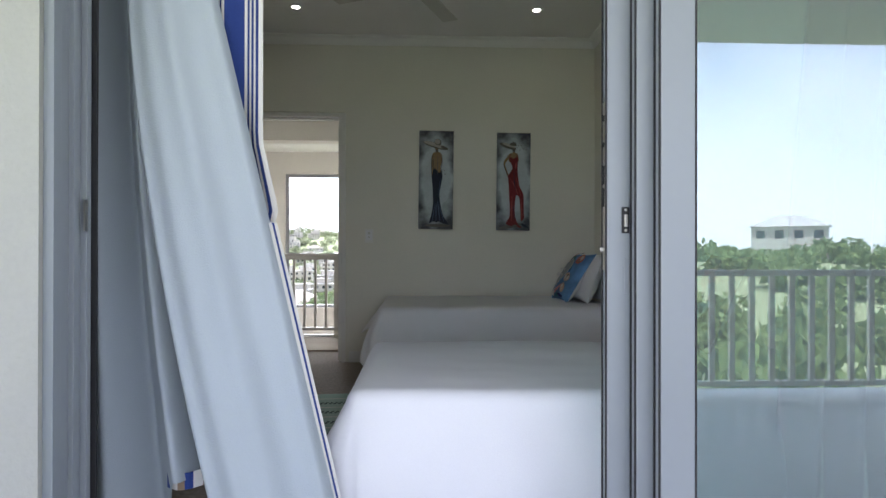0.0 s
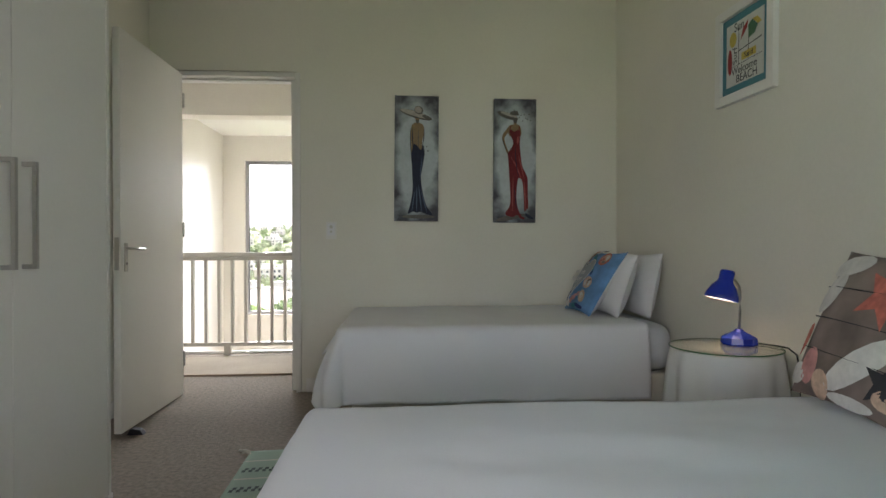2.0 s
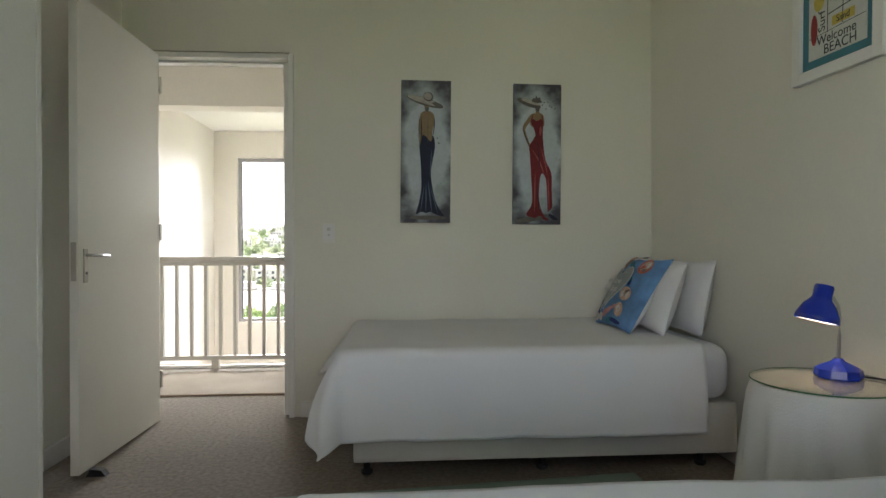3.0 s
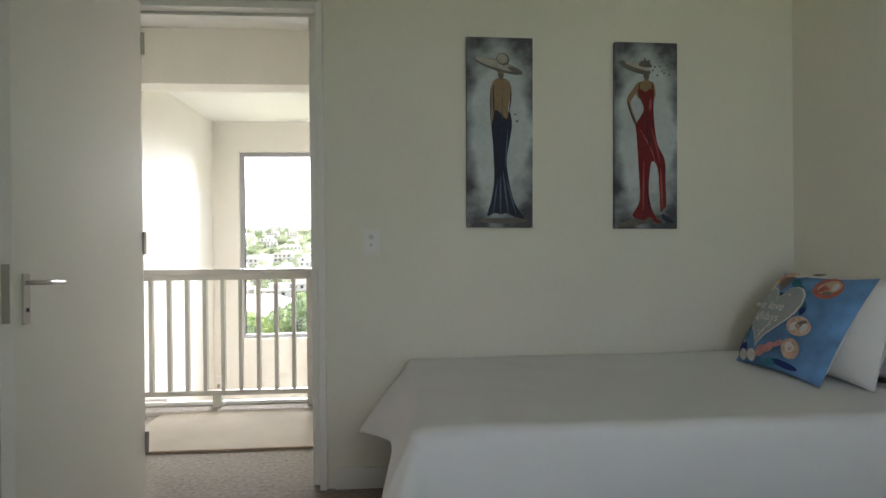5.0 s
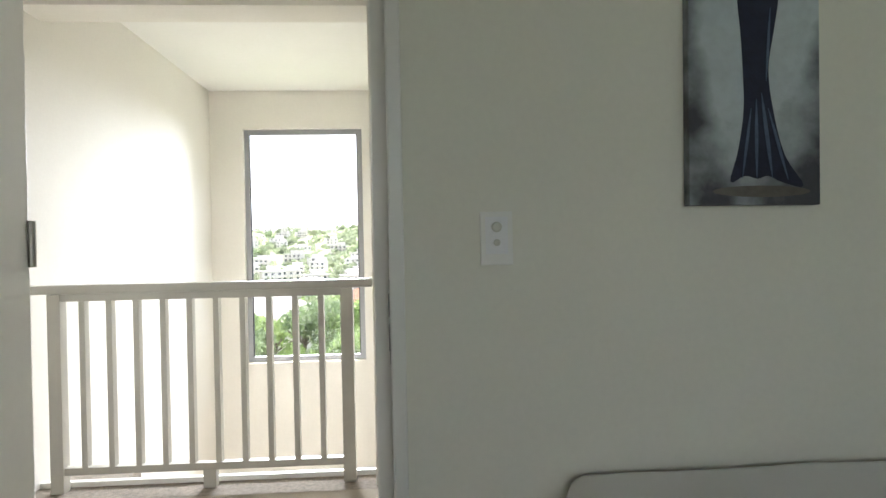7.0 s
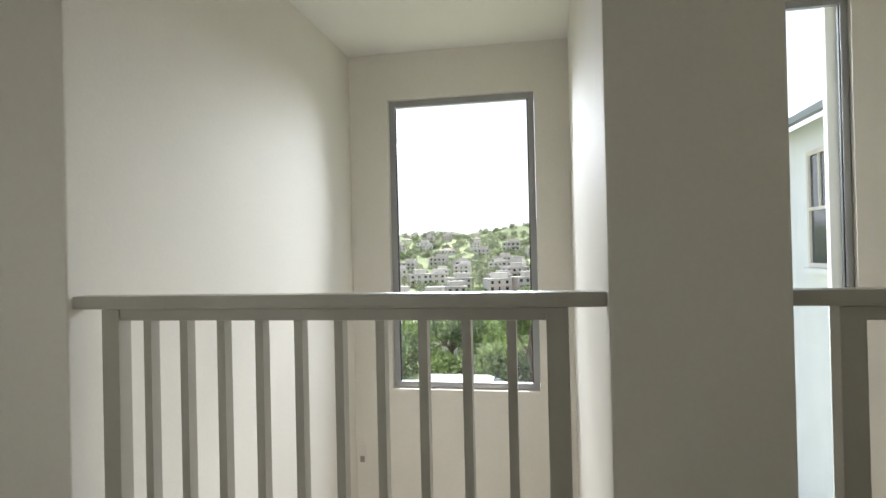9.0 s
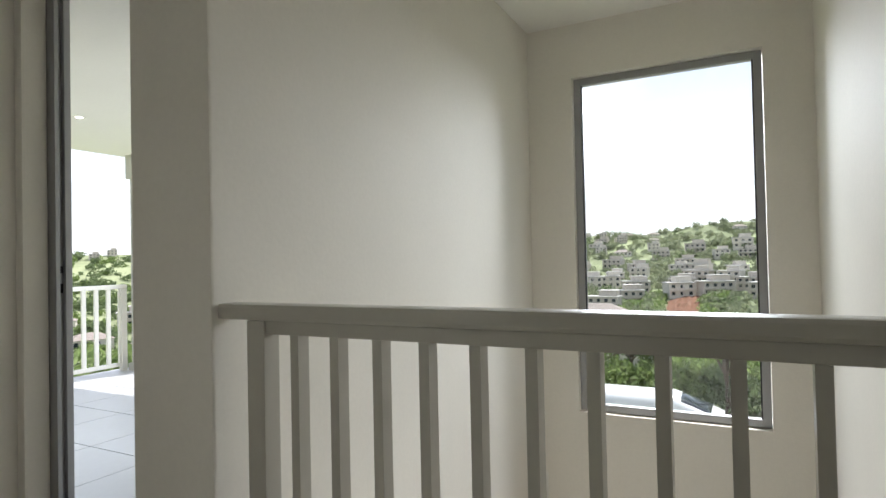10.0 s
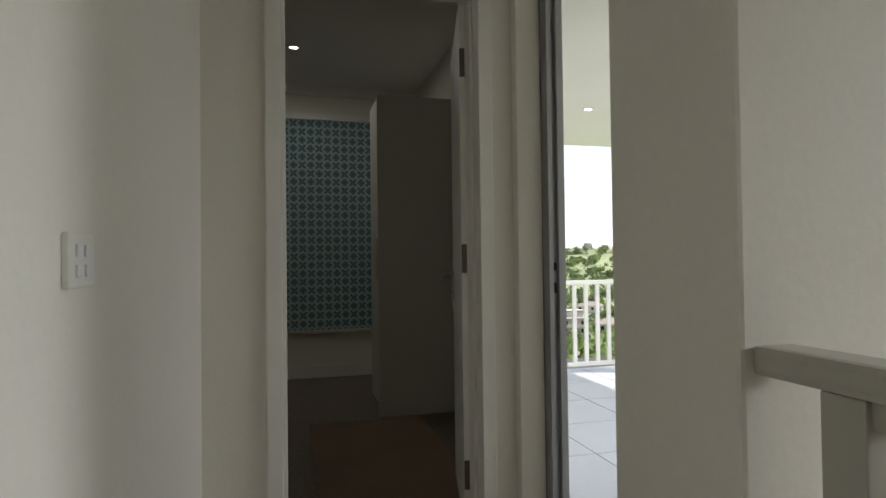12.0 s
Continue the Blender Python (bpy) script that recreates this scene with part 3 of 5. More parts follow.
# bedroom sliding door: left jamb, head, track, and three panels pushed to one side
SD = thing("door_3", "white aluminium sliding door frame with three stacked glass panels", "sliding door")
SD["kind"] = "structure"
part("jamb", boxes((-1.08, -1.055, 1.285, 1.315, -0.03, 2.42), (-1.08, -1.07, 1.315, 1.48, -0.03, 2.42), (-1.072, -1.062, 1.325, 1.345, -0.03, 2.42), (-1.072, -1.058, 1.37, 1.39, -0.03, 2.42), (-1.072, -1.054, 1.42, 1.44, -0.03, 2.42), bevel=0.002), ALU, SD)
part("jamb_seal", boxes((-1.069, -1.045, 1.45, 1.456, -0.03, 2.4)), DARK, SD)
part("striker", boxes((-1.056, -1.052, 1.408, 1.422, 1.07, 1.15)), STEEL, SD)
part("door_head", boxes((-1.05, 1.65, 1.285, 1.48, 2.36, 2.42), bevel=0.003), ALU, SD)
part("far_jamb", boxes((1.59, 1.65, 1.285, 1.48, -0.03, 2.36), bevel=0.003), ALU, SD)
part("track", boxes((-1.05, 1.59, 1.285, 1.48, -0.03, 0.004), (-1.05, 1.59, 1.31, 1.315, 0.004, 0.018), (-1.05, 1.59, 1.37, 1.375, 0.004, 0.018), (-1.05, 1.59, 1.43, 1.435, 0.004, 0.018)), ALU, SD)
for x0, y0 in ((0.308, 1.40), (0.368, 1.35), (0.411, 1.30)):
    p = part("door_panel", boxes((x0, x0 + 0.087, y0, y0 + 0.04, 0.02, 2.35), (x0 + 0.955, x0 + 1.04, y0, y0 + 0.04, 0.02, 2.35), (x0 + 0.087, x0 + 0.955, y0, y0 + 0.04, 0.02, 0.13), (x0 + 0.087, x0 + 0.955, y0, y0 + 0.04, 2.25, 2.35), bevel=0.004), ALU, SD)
    g = part("pane", boxes((x0 + 0.08, x0 + 0.96, y0 + 0.017, y0 + 0.023, 0.125, 2.255)), TEAL_GLASS if y0 == 1.30 else CLEAR_GLASS, p)
    g.visible_shadow = False
    part("edge_seal", boxes((x0 - 0.004, x0, y0 + 0.002, y0 + 0.007, 0.02, 2.35), (x0 - 0.004, x0, y0 + 0.033, y0 + 0.038, 0.02, 2.35), (x0 + 0.087, x0 + 0.091, y0 - 0.001, y0 + 0.006, 0.13, 2.25)), DARK, p)
    if y0 == 1.40:
        part("mortice_plate", boxes((x0 - 0.003, x0, y0 + 0.01, y0 + 0.03, 0.97, 1.42)), STEEL, p, "steel mortice lock plate on the panel edge")
        for z, d in ((1.2, 0.05), (1.14, 0.05), (1.37, 0.015), (1.3, 0.012)):
            part("lock_slot", boxes((x0 - 0.005, x0 - 0.002, y0 + 0.014, y0 + 0.026, z, z + d)), DARK, p)
        part("latch_bolt", boxes((x0 - 0.014, x0 - 0.002, y0 + 0.016, y0 + 0.024, 1.02, 1.03), bevel=0.001), STEEL, p)
        lx = x0 + 0.038
        part("cylinder_plate", boxes((lx, lx + 0.02, y0 - 0.005, y0, 1.068, 1.138), bevel=0.002), DARK, p, "black key cylinder plate")
        part("key_cylinder", boxes((lx + 0.005, lx + 0.015, y0 - 0.01, y0 - 0.004, 1.085, 1.118), bevel=0.003), STEEL, p)
        for z in (1.076, 1.13):
            part("screw", lathe([(0, 0.002), (0.004, 0.001), (0.004, 0)], 10, (lx + 0.01, y0 - 0.0053, z), Matrix.Rotation(radians(90), 4, "X")), STEEL, p)
        part("pull_plate", boxes((lx + 0.006, lx + 0.046, y0 - 0.004, y0, 0.905, 1.0), bevel=0.002), ALU, p)
        part("pull_recess", boxes((lx + 0.018, lx + 0.046, y0 - 0.0055, y0 - 0.0035, 0.92, 0.985)), ALU_GREY, p)

# landing sliding door jamb
SJ = thing("door_4", "grey aluminium jamb of the open balcony door", "sliding door")
SJ["kind"] = "structure"
part("jamb", boxes((END + 0.01, END + 0.1, 7.022, 7.04, -0.03, 2.3), (END + 0.01, END + 0.08, 7.04, 7.062, -0.03, 2.3), (END + 0.01, END + 0.1, 7.062, 7.09, -0.03, 2.3), bevel=0.002), ALU_GREY, SJ)
part("keeper", boxes((END + 0.078, END + 0.084, 7.043, 7.059, 1.07, 1.1)), DARK, SJ)
part("keeper", boxes((END + 0.078, END + 0.084, 7.043, 7.059, 0.985, 1.025)), DARK, SJ)
part("track", boxes((END + 0.1, -3.01, 7.02, 7.09, -0.05, 0.0), bevel=0.003), ALU_GREY, SJ)


# ---- stair railings ----
def railing(name, label, x0, x1, y, top, bars, foot=None, inset=0.15):
    e = thing(name, label, "railing")
    part("handrail", boxes((x0 - 0.001, x1 + 0.001, y - 0.035, y + 0.035, top - 0.042, top), bevel=0.01), RAIL_SHADED, e)
    part("under_rail", boxes((x0 + inset + 0.02, x1 - inset - 0.02, y - 0.02, y + 0.02, top - 0.078, top - 0.0425), bevel=0.003), RAIL_SHADED, e)
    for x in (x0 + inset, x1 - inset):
        part("post", boxes((x - 0.03, x + 0.03, y - 0.028, y + 0.028, 0.0, top - 0.043), bevel=0.003), RAIL_SHADED, e)
    part("bottom_rail", boxes((x0 + inset + 0.02, x1 - inset - 0.02, y - 0.02, y + 0.02, 0.085, 0.12), bevel=0.003), RAIL_SHADED, e)
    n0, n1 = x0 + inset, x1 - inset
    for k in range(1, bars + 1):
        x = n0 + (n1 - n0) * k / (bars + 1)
        part("baluster", boxes((x - 0.013, x + 0.013, y - 0.02, y + 0.02, 0.12, top - 0.078)), RAIL_SHADED, e)
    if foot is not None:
        part("foot_block", boxes((foot - 0.03, foot + 0.03, y - 0.02, y + 0.02, 0.0, 0.085)), RAIL_SHADED, e)
    return e


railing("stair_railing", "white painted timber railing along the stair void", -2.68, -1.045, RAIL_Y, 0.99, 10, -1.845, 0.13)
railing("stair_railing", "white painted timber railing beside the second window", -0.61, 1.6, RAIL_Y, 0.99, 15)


def balcony_rail(name, label, a, b, top, n, z0):
    """A white metal rail from a to b with upright flats."""
    e = thing(name, label, "railing")
    a, b = Vector(a), Vector(b)
    way = (b - a).normalized()
    q = Matrix.Translation((a.x, a.y, 0)) @ Matrix.Rotation(math.atan2(way.y, way.x), 4, "Z")
    e.matrix_world = q
    w = (b - a).length
    part("top_rail", boxes((0, w, -0.03, 0.03, top - 0.045, top), bevel=0.008), TRIM, e)
    part("bottom_rail", boxes((0, w, -0.02, 0.02, z0 + 0.06, z0 + 0.1), bevel=0.004), TRIM, e)
    for k in range(n):
        x = w * (k + 0.5) / n
        part("upright", boxes((x - 0.02, x + 0.02, -0.012, 0.012, z0 + 0.1, top - 0.045)), TRIM, e)
    for x in (0.03, w / 2, w - 0.03):
        part("post", boxes((x - 0.03, x + 0.03, -0.025, 0.025, z0, top - 0.046), bevel=0.003), TRIM, e)
    return e


balcony_rail("balcony_railing", "white metal railing round the sunny balcony", (-7.42, 7.40), (-7.42, 9.62), 0.89, 17, -0.05)
balcony_rail("balcony_railing", "white metal railing of the bedroom balcony", (4.58, -1.42), (-4.0, -1.42), 0.885, 57, -0.03)
CO = thing("balcony_column", "cream square balcony column with a plinth", "column", (-7.2, 9.77, -0.05))
part("shaft", boxes((-0.14, 0.14, -0.14, 0.14, 0.0, 2.09), bevel=0.01), PLASTER, CO)
part("plinth", boxes((-0.165, 0.165, -0.165, 0.165, 0, 0.09), bevel=0.008), PLASTER, CO)
part("capital", boxes((-0.19, 0.19, -0.16, 0.16, 2.09, 2.35), bevel=0.01), PLASTER, CO)


# ---- lamps in ceilings ----
def downlight(x, y, z, label="small round recessed ceiling downlight"):
    e = thing("downlight", label, "downlight", (x, y, z), group="ceiling downlights")
    part("bezel", lathe([(0.03, -0.003), (0.036, -0.008), (0.048, -0.004), (0.05, 0)], 24), TRIM, e, "white ring", True)
    part("lamp_face", lathe([(0, -0.004), (0.03, -0.003)], 20), LAMP_GLOW, e, "lit lamp face")
    return e


downlight(-1.193, 4.57, H)
downlight(0.75, 4.55, H)
downlight(-6.66, 6.12, 2.8)
downlight(-6.13, 8.38, 2.3)

# ---- bedroom things ----
WD = thing("wardrobe", "tall white built-in wardrobe with steel bar handles", "wardrobe")
part("carcass", boxes((LEFT, -1.285, FRONT1 + 0.12, 3.32, 0.09, 2.55)), DOOR, WD)
part("plinth", boxes((LEFT, -1.262, FRONT1 + 0.12, 3.335, 0, 0.09), bevel=0.004), TRIM, WD)
part("end_panel", boxes((LEFT, -1.262, 3.302, 3.322, 0.092, 2.55), bevel=0.002), DOOR, WD)
for k in range(3):
    y1 = 3.300 - k * 0.531
    d = part("wardrobe_door", boxes((-1.284, -1.264, y1 - 0.527, y1, 0.095, 2.53), bevel=0.002), DOOR, WD)
    y = y1 - 0.527 + 0.045 if k % 2 == 0 else y1 - 0.045
    part("bar_handle", boxes((-1.234, -1.222, y - 0.007, y + 0.007, 0.972, 1.29), (-1.264, -1.234, y - 0.007, y + 0.007, 0.972, 0.986), (-1.264, -1.234, y - 0.007, y + 0.007, 1.276, 1.29), bevel=0.002), STEEL, d, "square steel bar handle")


def coverlet(x0, x1, y0, y1, top, side, foot, flare, seed):
    """A spread over a bed: foot end at x0, near side at y0. It hangs side metres over the near edge, and over the end
    foot[0] metres at the near corner, soon less with foot[2], and foot[1] at the far one, leaning out by flare[0] and flare[1] for each metre of drop."""
    r, wide = 0.045, y1 - y0

    def fn(u, v):
        b = -side + v * (wide + side)
        far = max(0.0, b) / wide
        f = foot[0] * (1 - far) ** foot[2] + foot[1] * far ** 0.9
        a = -f + u * (x1 - x0 + f)
        oa, ob = max(0.0, -a), max(0.0, -b)
        d = math.hypot(oa, ob)
        d = d if d < 0.46 else 0.46 + 0.06 * (1 - math.exp(-(d - 0.46) / 0.1))
        x, y = x0 + max(a, 0), y0 + max(b, 0)
        z = top + 0.006 * noise.noise(Vector((x * 2.3, y * 3.1, seed))) + 0.0025 * noise.noise(Vector((x * 8, y * 11, seed)))
        z += 0.004 * math.sin((x * 0.6 + y) * 14 + 3 * noise.noise(Vector((x * 1.5, y * 1.5, seed + 2)))) * noise.noise(Vector((x, y * 2, seed + 5)))
        if d > 0:
            ca, cb = oa / math.hypot(oa, ob), ob / math.hypot(oa, ob)
            lean = (flare[0] + (flare[1] - flare[0]) * far ** 1.5) * ca + 0.07 * cb
            bend = min(d / r, math.pi / 2)
            over, down = r * math.sin(bend), r * (1 - math.cos(bend))
            rest = max(0.0, d - r * math.pi / 2)
            run = rest / math.hypot(1, lean)
            t = min(1, rest / 0.4)
            belly = 0.03 * math.sin(math.pi * t) * (2 * ca * cb + 0.4)
            out = over + run * lean + belly
            drop = down + run
            ripple = 0.022 * t * math.sin((y * 1.3 if ca > cb else x) * 11 + seed) * noise.noise(Vector((x * 1.7, y * 1.7, seed + 9))) * 2
            ripple += 0.03 * t * 2 * ca * cb * math.sin(math.atan2(cb, ca) * 6 + seed)
            x -= (out + ripple) * ca
            y -= (out + ripple) * cb
            z -= drop
        return (x, y, max(z, 0.03 + 0.01 * noise.noise(Vector((x * 6, y * 6, 1)))))
    return thick(grid(fn, 130, 96), 0.006)


def bed(label, x0, x1, y0, y1, top, side, foot, flare, seed, end):
    e = thing("bed", label, "bed")
    part("divan_base", boxes((x0 + 0.04, x1, y0 + 0.03, y1 - 0.02, 0.075, 0.32), bevel=0.02), DIVAN, e, "pale cloth-covered divan base")
    bm = box(bmesh.new(), x0 + 0.03, x1 - 0.02, y0 + 0.02, y1 - 0.01, 0.322, top - 0.014)
    bmesh.ops.bevel(bm, geom=list(bm.edges), offset=0.085, segments=6, affect="EDGES", profile=0.5)
    part("mattress", bm, MATTRESS, e, "quilted white mattress", True)
    for x in (x0 + 0.10, (x0 + x1) / 2, x1 - 0.15):
        for y in (y0 + 0.10, y1 - 0.12):
            part("leg", lathe([(0.0, 0), (0.02, 0), (0.028, 0.008), (0.028, 0.02), (0.016, 0.026), (0.018, 0.077), (0, 0.077)], 14, (x, y, 0)), DARK, e, "black castor foot")
    part("coverlet", coverlet(x0, end, y0, y1, top, side, foot, flare, seed), COVER if seed == 1 else LINEN, e, "plain white bedspread hanging in soft folds", True)
    return e


bed("single bed by the wall with a plain white bedspread", -0.465, 1.40, 4.16, 5.195, 0.607, 0.43, (0.42, 0.43, 6), (0.32, 0.75), 1, 1.2)
bed("single bed by the sliding door with a white bedspread", -0.375, 1.40, 1.70, 2.66, 0.585, 0.46, (0.50, 0.48, 1), (0.42, 0.38), 5, 1.39)


def cushion(name, label, w, h, d, m, mat, cat="cushion", parts=()):
    """A stuffed square: local x across, z up, -y its front."""
    e = thing(name, label, cat)
    e.matrix_world = m

    def skin(side):
        def fn(u, v):
            a, b = u * 2 - 1, v * 2 - 1
            p = (max(0.0, 1 - abs(a) ** 2.6) * max(0.0, 1 - abs(b) ** 2.6)) ** 0.55
            pinch = 1 - 0.07 * (1 - abs(a) ** 2) * abs(b) ** 3
            pinch2 = 1 - 0.07 * (1 - abs(b) ** 2) * abs(a) ** 3
            wob = 0.006 * noise.noise(Vector((a * 2.5, b * 2.5, w * 9 + side)))
            return (a * w / 2 * pinch2, side * (d / 2 * p + wob * p), h / 2 + b * h / 2 * pinch)
        return fn
    front = part("cover", grid(skin(-1), 28, 28), mat, e, smooth=True)
    back = part("back_cover", grid(skin(1), 20, 20), PILLOW, e, smooth=True)

    def lift(x, z):
        a, b = max(-1, min(1, 2 * x / w)), max(-1, min(1, 2 * z / h - 1))
        return -(d / 2) * (max(0.0, 1 - abs(a) ** 2.6) * max(0.0, 1 - abs(b) ** 2.6)) ** 0.55 - 0.006
    for layer, (nm, outline, pm) in enumerate(parts):
        bm = bmesh.new()
        cx, cz = sum(p[0] for p in outline) / len(outline), sum(p[1] for p in outline) / len(outline)
        proud = 0.00012 * layer
        centre = bm.verts.new((cx, lift(cx, cz) - 0.0006 - proud, cz))
        rings = [[bm.verts.new((cx + (x - cx) * k, lift(cx + (x - cx) * k, cz + (z - cz) * k) - proud, cz + (z - cz) * k)) for x, z in outline] for k in (0.3, 0.65, 1.0)]
        n = len(outline)
        for k in range(n):
            bm.faces.new((centre, rings[0][k], rings[0][(k + 1) % n]))
            for lo, hi in zip(rings, rings[1:]):
                bm.faces.new((lo[k], hi[k], hi[(k + 1) % n], lo[(k + 1) % n]))
        bmesh.ops.recalc_face_normals(bm, faces=bm.faces)
        part(nm, bm, pm, e, smooth=True)
    return e, lift


def heart(cx, cz, r, turn):
    pts = []
    for k in range(28):
        a = 2 * math.pi * k / 28
        x, z = 16 * math.sin(a) ** 3, 13 * math.cos(a) - 5 * math.cos(2 * a) - 2 * math.cos(3 * a) - math.cos(4 * a)
        c, s = math.cos(radians(turn)), math.sin(radians(turn))
        pts.append((cx + r / 16 * (x * c - z * s), cz + r / 16 * (x * s + z * c)))
    return pts


def star(cx, cz, r, turn=0, n=5):
    return [(cx + (r if k % 2 == 0 else r * 0.42) * math.sin(radians(turn) + math.pi * k / n), cz + (r if k % 2 == 0 else r * 0.42) * math.cos(radians(turn) + math.pi * k / n)) for k in range(2 * n)]


def placed(bottom, top, across):
    """A pose for a cushion: middle of its bottom edge, middle of its top edge, and the way that its local x runs."""
    b, up = Vector(bottom), (Vector(top) - Vector(bottom)).normalized()
    x = Vector(across).normalized()
    x = (x - up * x.dot(up)).normalized()
    y = up.cross(x)
    return Matrix.Translation(b) @ Matrix((x, y, up)).transposed().to_4x4()


shells = []
for x, z, rx, rz, tn, mt in ((-0.225, 0.1, 0.012, 0.07, 8, NAVY), (-0.2, 0.15, 0.014, 0.06, 4, TURQUOISE), (-0.19, 0.06, 0.03, 0.03, 10, NAVY), (-0.21, 0.39, 0.026, 0.042, -15, SHELL), (-0.19, 0.425, 0.022, 0.03, -10, PINK), (-0.145, 0.40, 0.04, 0.03, 20, WOOD_CLOTH), (-0.15, 0.436, 0.042, 0.016, 0, SHELL), (-0.13, 0.37, 0.022, 0.024, 30, WOOD_CLOTH), (-0.07, 0.436, 0.05, 0.017, 10, BONE), (0.0, 0.445, 0.032, 0.012, 0, GREY_PAINT), (-0.06, 0.385, 0.04, 0.018, -25, TURQUOISE), (0.0, 0.335, 0.05, 0.026, -50, TURQUOISE), (0.045, 0.285, 0.05, 0.022, -35, TURQUOISE), (0.07, 0.26, 0.014, 0.018, 0, NAVY),
                             (0.115, 0.375, 0.068, 0.05, -8, CORAL), (0.12, 0.38, 0.05, 0.034, 10, SHELL), (0.1, 0.37, 0.022, 0.014, 40, CORAL), (0.145, 0.385, 0.014, 0.02, 20, BONE), (0.13, 0.35, 0.02, 0.01, 0, WOOD_CLOTH), (0.09, 0.195, 0.064, 0.04, -12, SHELL), (0.07, 0.19, 0.02, 0.02, 0, BONE), (0.1, 0.205, 0.026, 0.014, 30, WOOD_CLOTH), (0.12, 0.19, 0.016, 0.02, 0, BONE), (0.1, 0.1, 0.05, 0.038, -25, SHELL), (0.095, 0.105, 0.026, 0.018, -25, BONE),
                             (-0.06, 0.065, 0.034, 0.022, 30, PINK), (-0.015, 0.085, 0.032, 0.019, 30, PINK), (0.03, 0.108, 0.026, 0.013, 30, PINK), (-0.175, 0.035, 0.03, 0.022, -20, BONE), (-0.115, 0.04, 0.032, 0.024, -10, BONE), (0.02, 0.035, 0.06, 0.014, 8, TURQUOISE), (0.09, 0.035, 0.07, 0.012, -4, NAVY)):
    shells.append(("shell_motif", oval(x, z, rx, rz, tn, 14), mt))
shells += [("heart_rim", heart(-0.105, 0.243, 0.163, 2), BONE), ("heart_motif", heart(-0.107, 0.244, 0.155, 2), SLATE), ("heart_hole", oval(-0.1, 0.325, 0.011, 0.008), INK)]
C1, C1_LIFT = cushion("scatter_cushion", "blue printed cushion with seashells and a grey heart", 0.51, 0.46, 0.13, placed((0.97, 4.705, 0.606), (1.205, 4.712, 0.985), (0.02, -1, 0)), SKY_CLOTH, parts=shells)
writing("motif_lettering", "we love", 0.055, BONE, C1, Matrix.Translation((-0.115, C1_LIFT(0, 0.24) - 0.007, 0.262)))
writing("motif_lettering", "holidays", 0.055, BONE, C1, Matrix.Translation((-0.115, C1_LIFT(0, 0.24) - 0.007, 0.21)))
cushion("pillow", "plump white pillow leaning behind the shell cushion", 0.68, 0.4, 0.17, placed((1.12, 4.71, 0.605), (1.245, 4.71, 0.975), (0, -1, 0)), PILLOW, "pillow")
cushion("pillow", "plump white pillow leaning against the wall", 0.68, 0.4, 0.14, placed((1.31, 4.69, 0.60), (1.385, 4.69, 0.975), (0, -1, 0)), PILLOW, "pillow")
beach = []
for x, z, rx, rz, tn, mt in ((-0.13, 0.40, 0.085, 0.035, 10, BONE), (-0.15, 0.31, 0.04, 0.07, -25, BONE), (-0.19, 0.16, 0.024, 0.055, -20, CORAL), (-0.175, 0.06, 0.045, 0.032, 15, BONE), (-0.12, 0.09, 0.035, 0.055, -10, PINK), (-0.06, 0.05, 0.035, 0.04, 20, SHELL), (0.06, 0.13, 0.04, 0.13, -50, BONE), (0.05, 0.03, 0.08, 0.016, 0, BONE), (0.17, 0.07, 0.05, 0.03, 10, SHELL)):
    beach.append(("shell_motif", oval(x, z, rx, rz, tn, 14), mt))
beach.append(("star_motif", star(0.06, 0.32, 0.1, 20), CORAL))
beach.append(("star_motif", star(0.15, 0.1, 0.07, 10), INK))
for z in (0.14, 0.235, 0.33):
    beach.append(("board_joint", [(-0.2, z), (0.2, z - 0.012), (0.2, z - 0.009), (-0.2, z + 0.003)], INK))
cushion("scatter_cushion", "taupe printed cushion with beach shells and starfish", 0.45, 0.46, 0.13, placed((1.03, 2.49, 0.585), (1.21, 2.47, 1.01), (-0.03, -1, 0)), WOOD_CLOTH, parts=beach)

# round bedside table, cloth to the floor, glass top
TB = thing("bedside_table", "round bedside table with a long white cloth", "table", (1.2, 3.36, 0))
part("table_body", lathe([(0.0, 0.0), (0.16, 0.0), (0.16, 0.02), (0.03, 0.03), (0.03, 0.58), (0.205, 0.585), (0.205, 0.603), (0, 0.603)]), CUPBOARD, TB)


def skirt(u, v):
    a = 2 * math.pi * u
    r = 0.212 + 0.01 * min(1, v * 12) + v * 0.045 + v * 0.05 * (math.sin(a * 13 + 0.4) * 0.65 + math.sin(a * 7 + 1) * 0.35)
    if RIGHT - 1.2 - 0.012 < r * math.cos(a):
        r = (RIGHT - 1.212) / math.cos(a)
    return (r * math.cos(a), r * math.sin(a), 0.606 - 0.6 * v - 0.002)


part("cloth_skirt", grid(skirt, 144, 14), CLOTH, TB, "white cloth falling in soft pleats", True)
part("cloth_top", lathe([(0, 0.608), (0.2, 0.608), (0.213, 0.603)], 48), CLOTH, TB)
GT = thing("glass_tabletop", "round clear glass disc lying on the table cloth", "glass top", (1.2, 3.36, 0.6085))
part("glass", lathe([(0, 0), (0.216, 0), (0.218, 0.003), (0.216, 0.006), (0, 0.006)], 64), TABLE_GLASS, GT).visible_shadow = False
part("glass_edge", lathe([(0.2175, 0.0), (0.2195, 0.001), (0.2195, 0.005), (0.2175, 0.006)], 64), PRINT_GREEN, GT, "dark green polished edge")

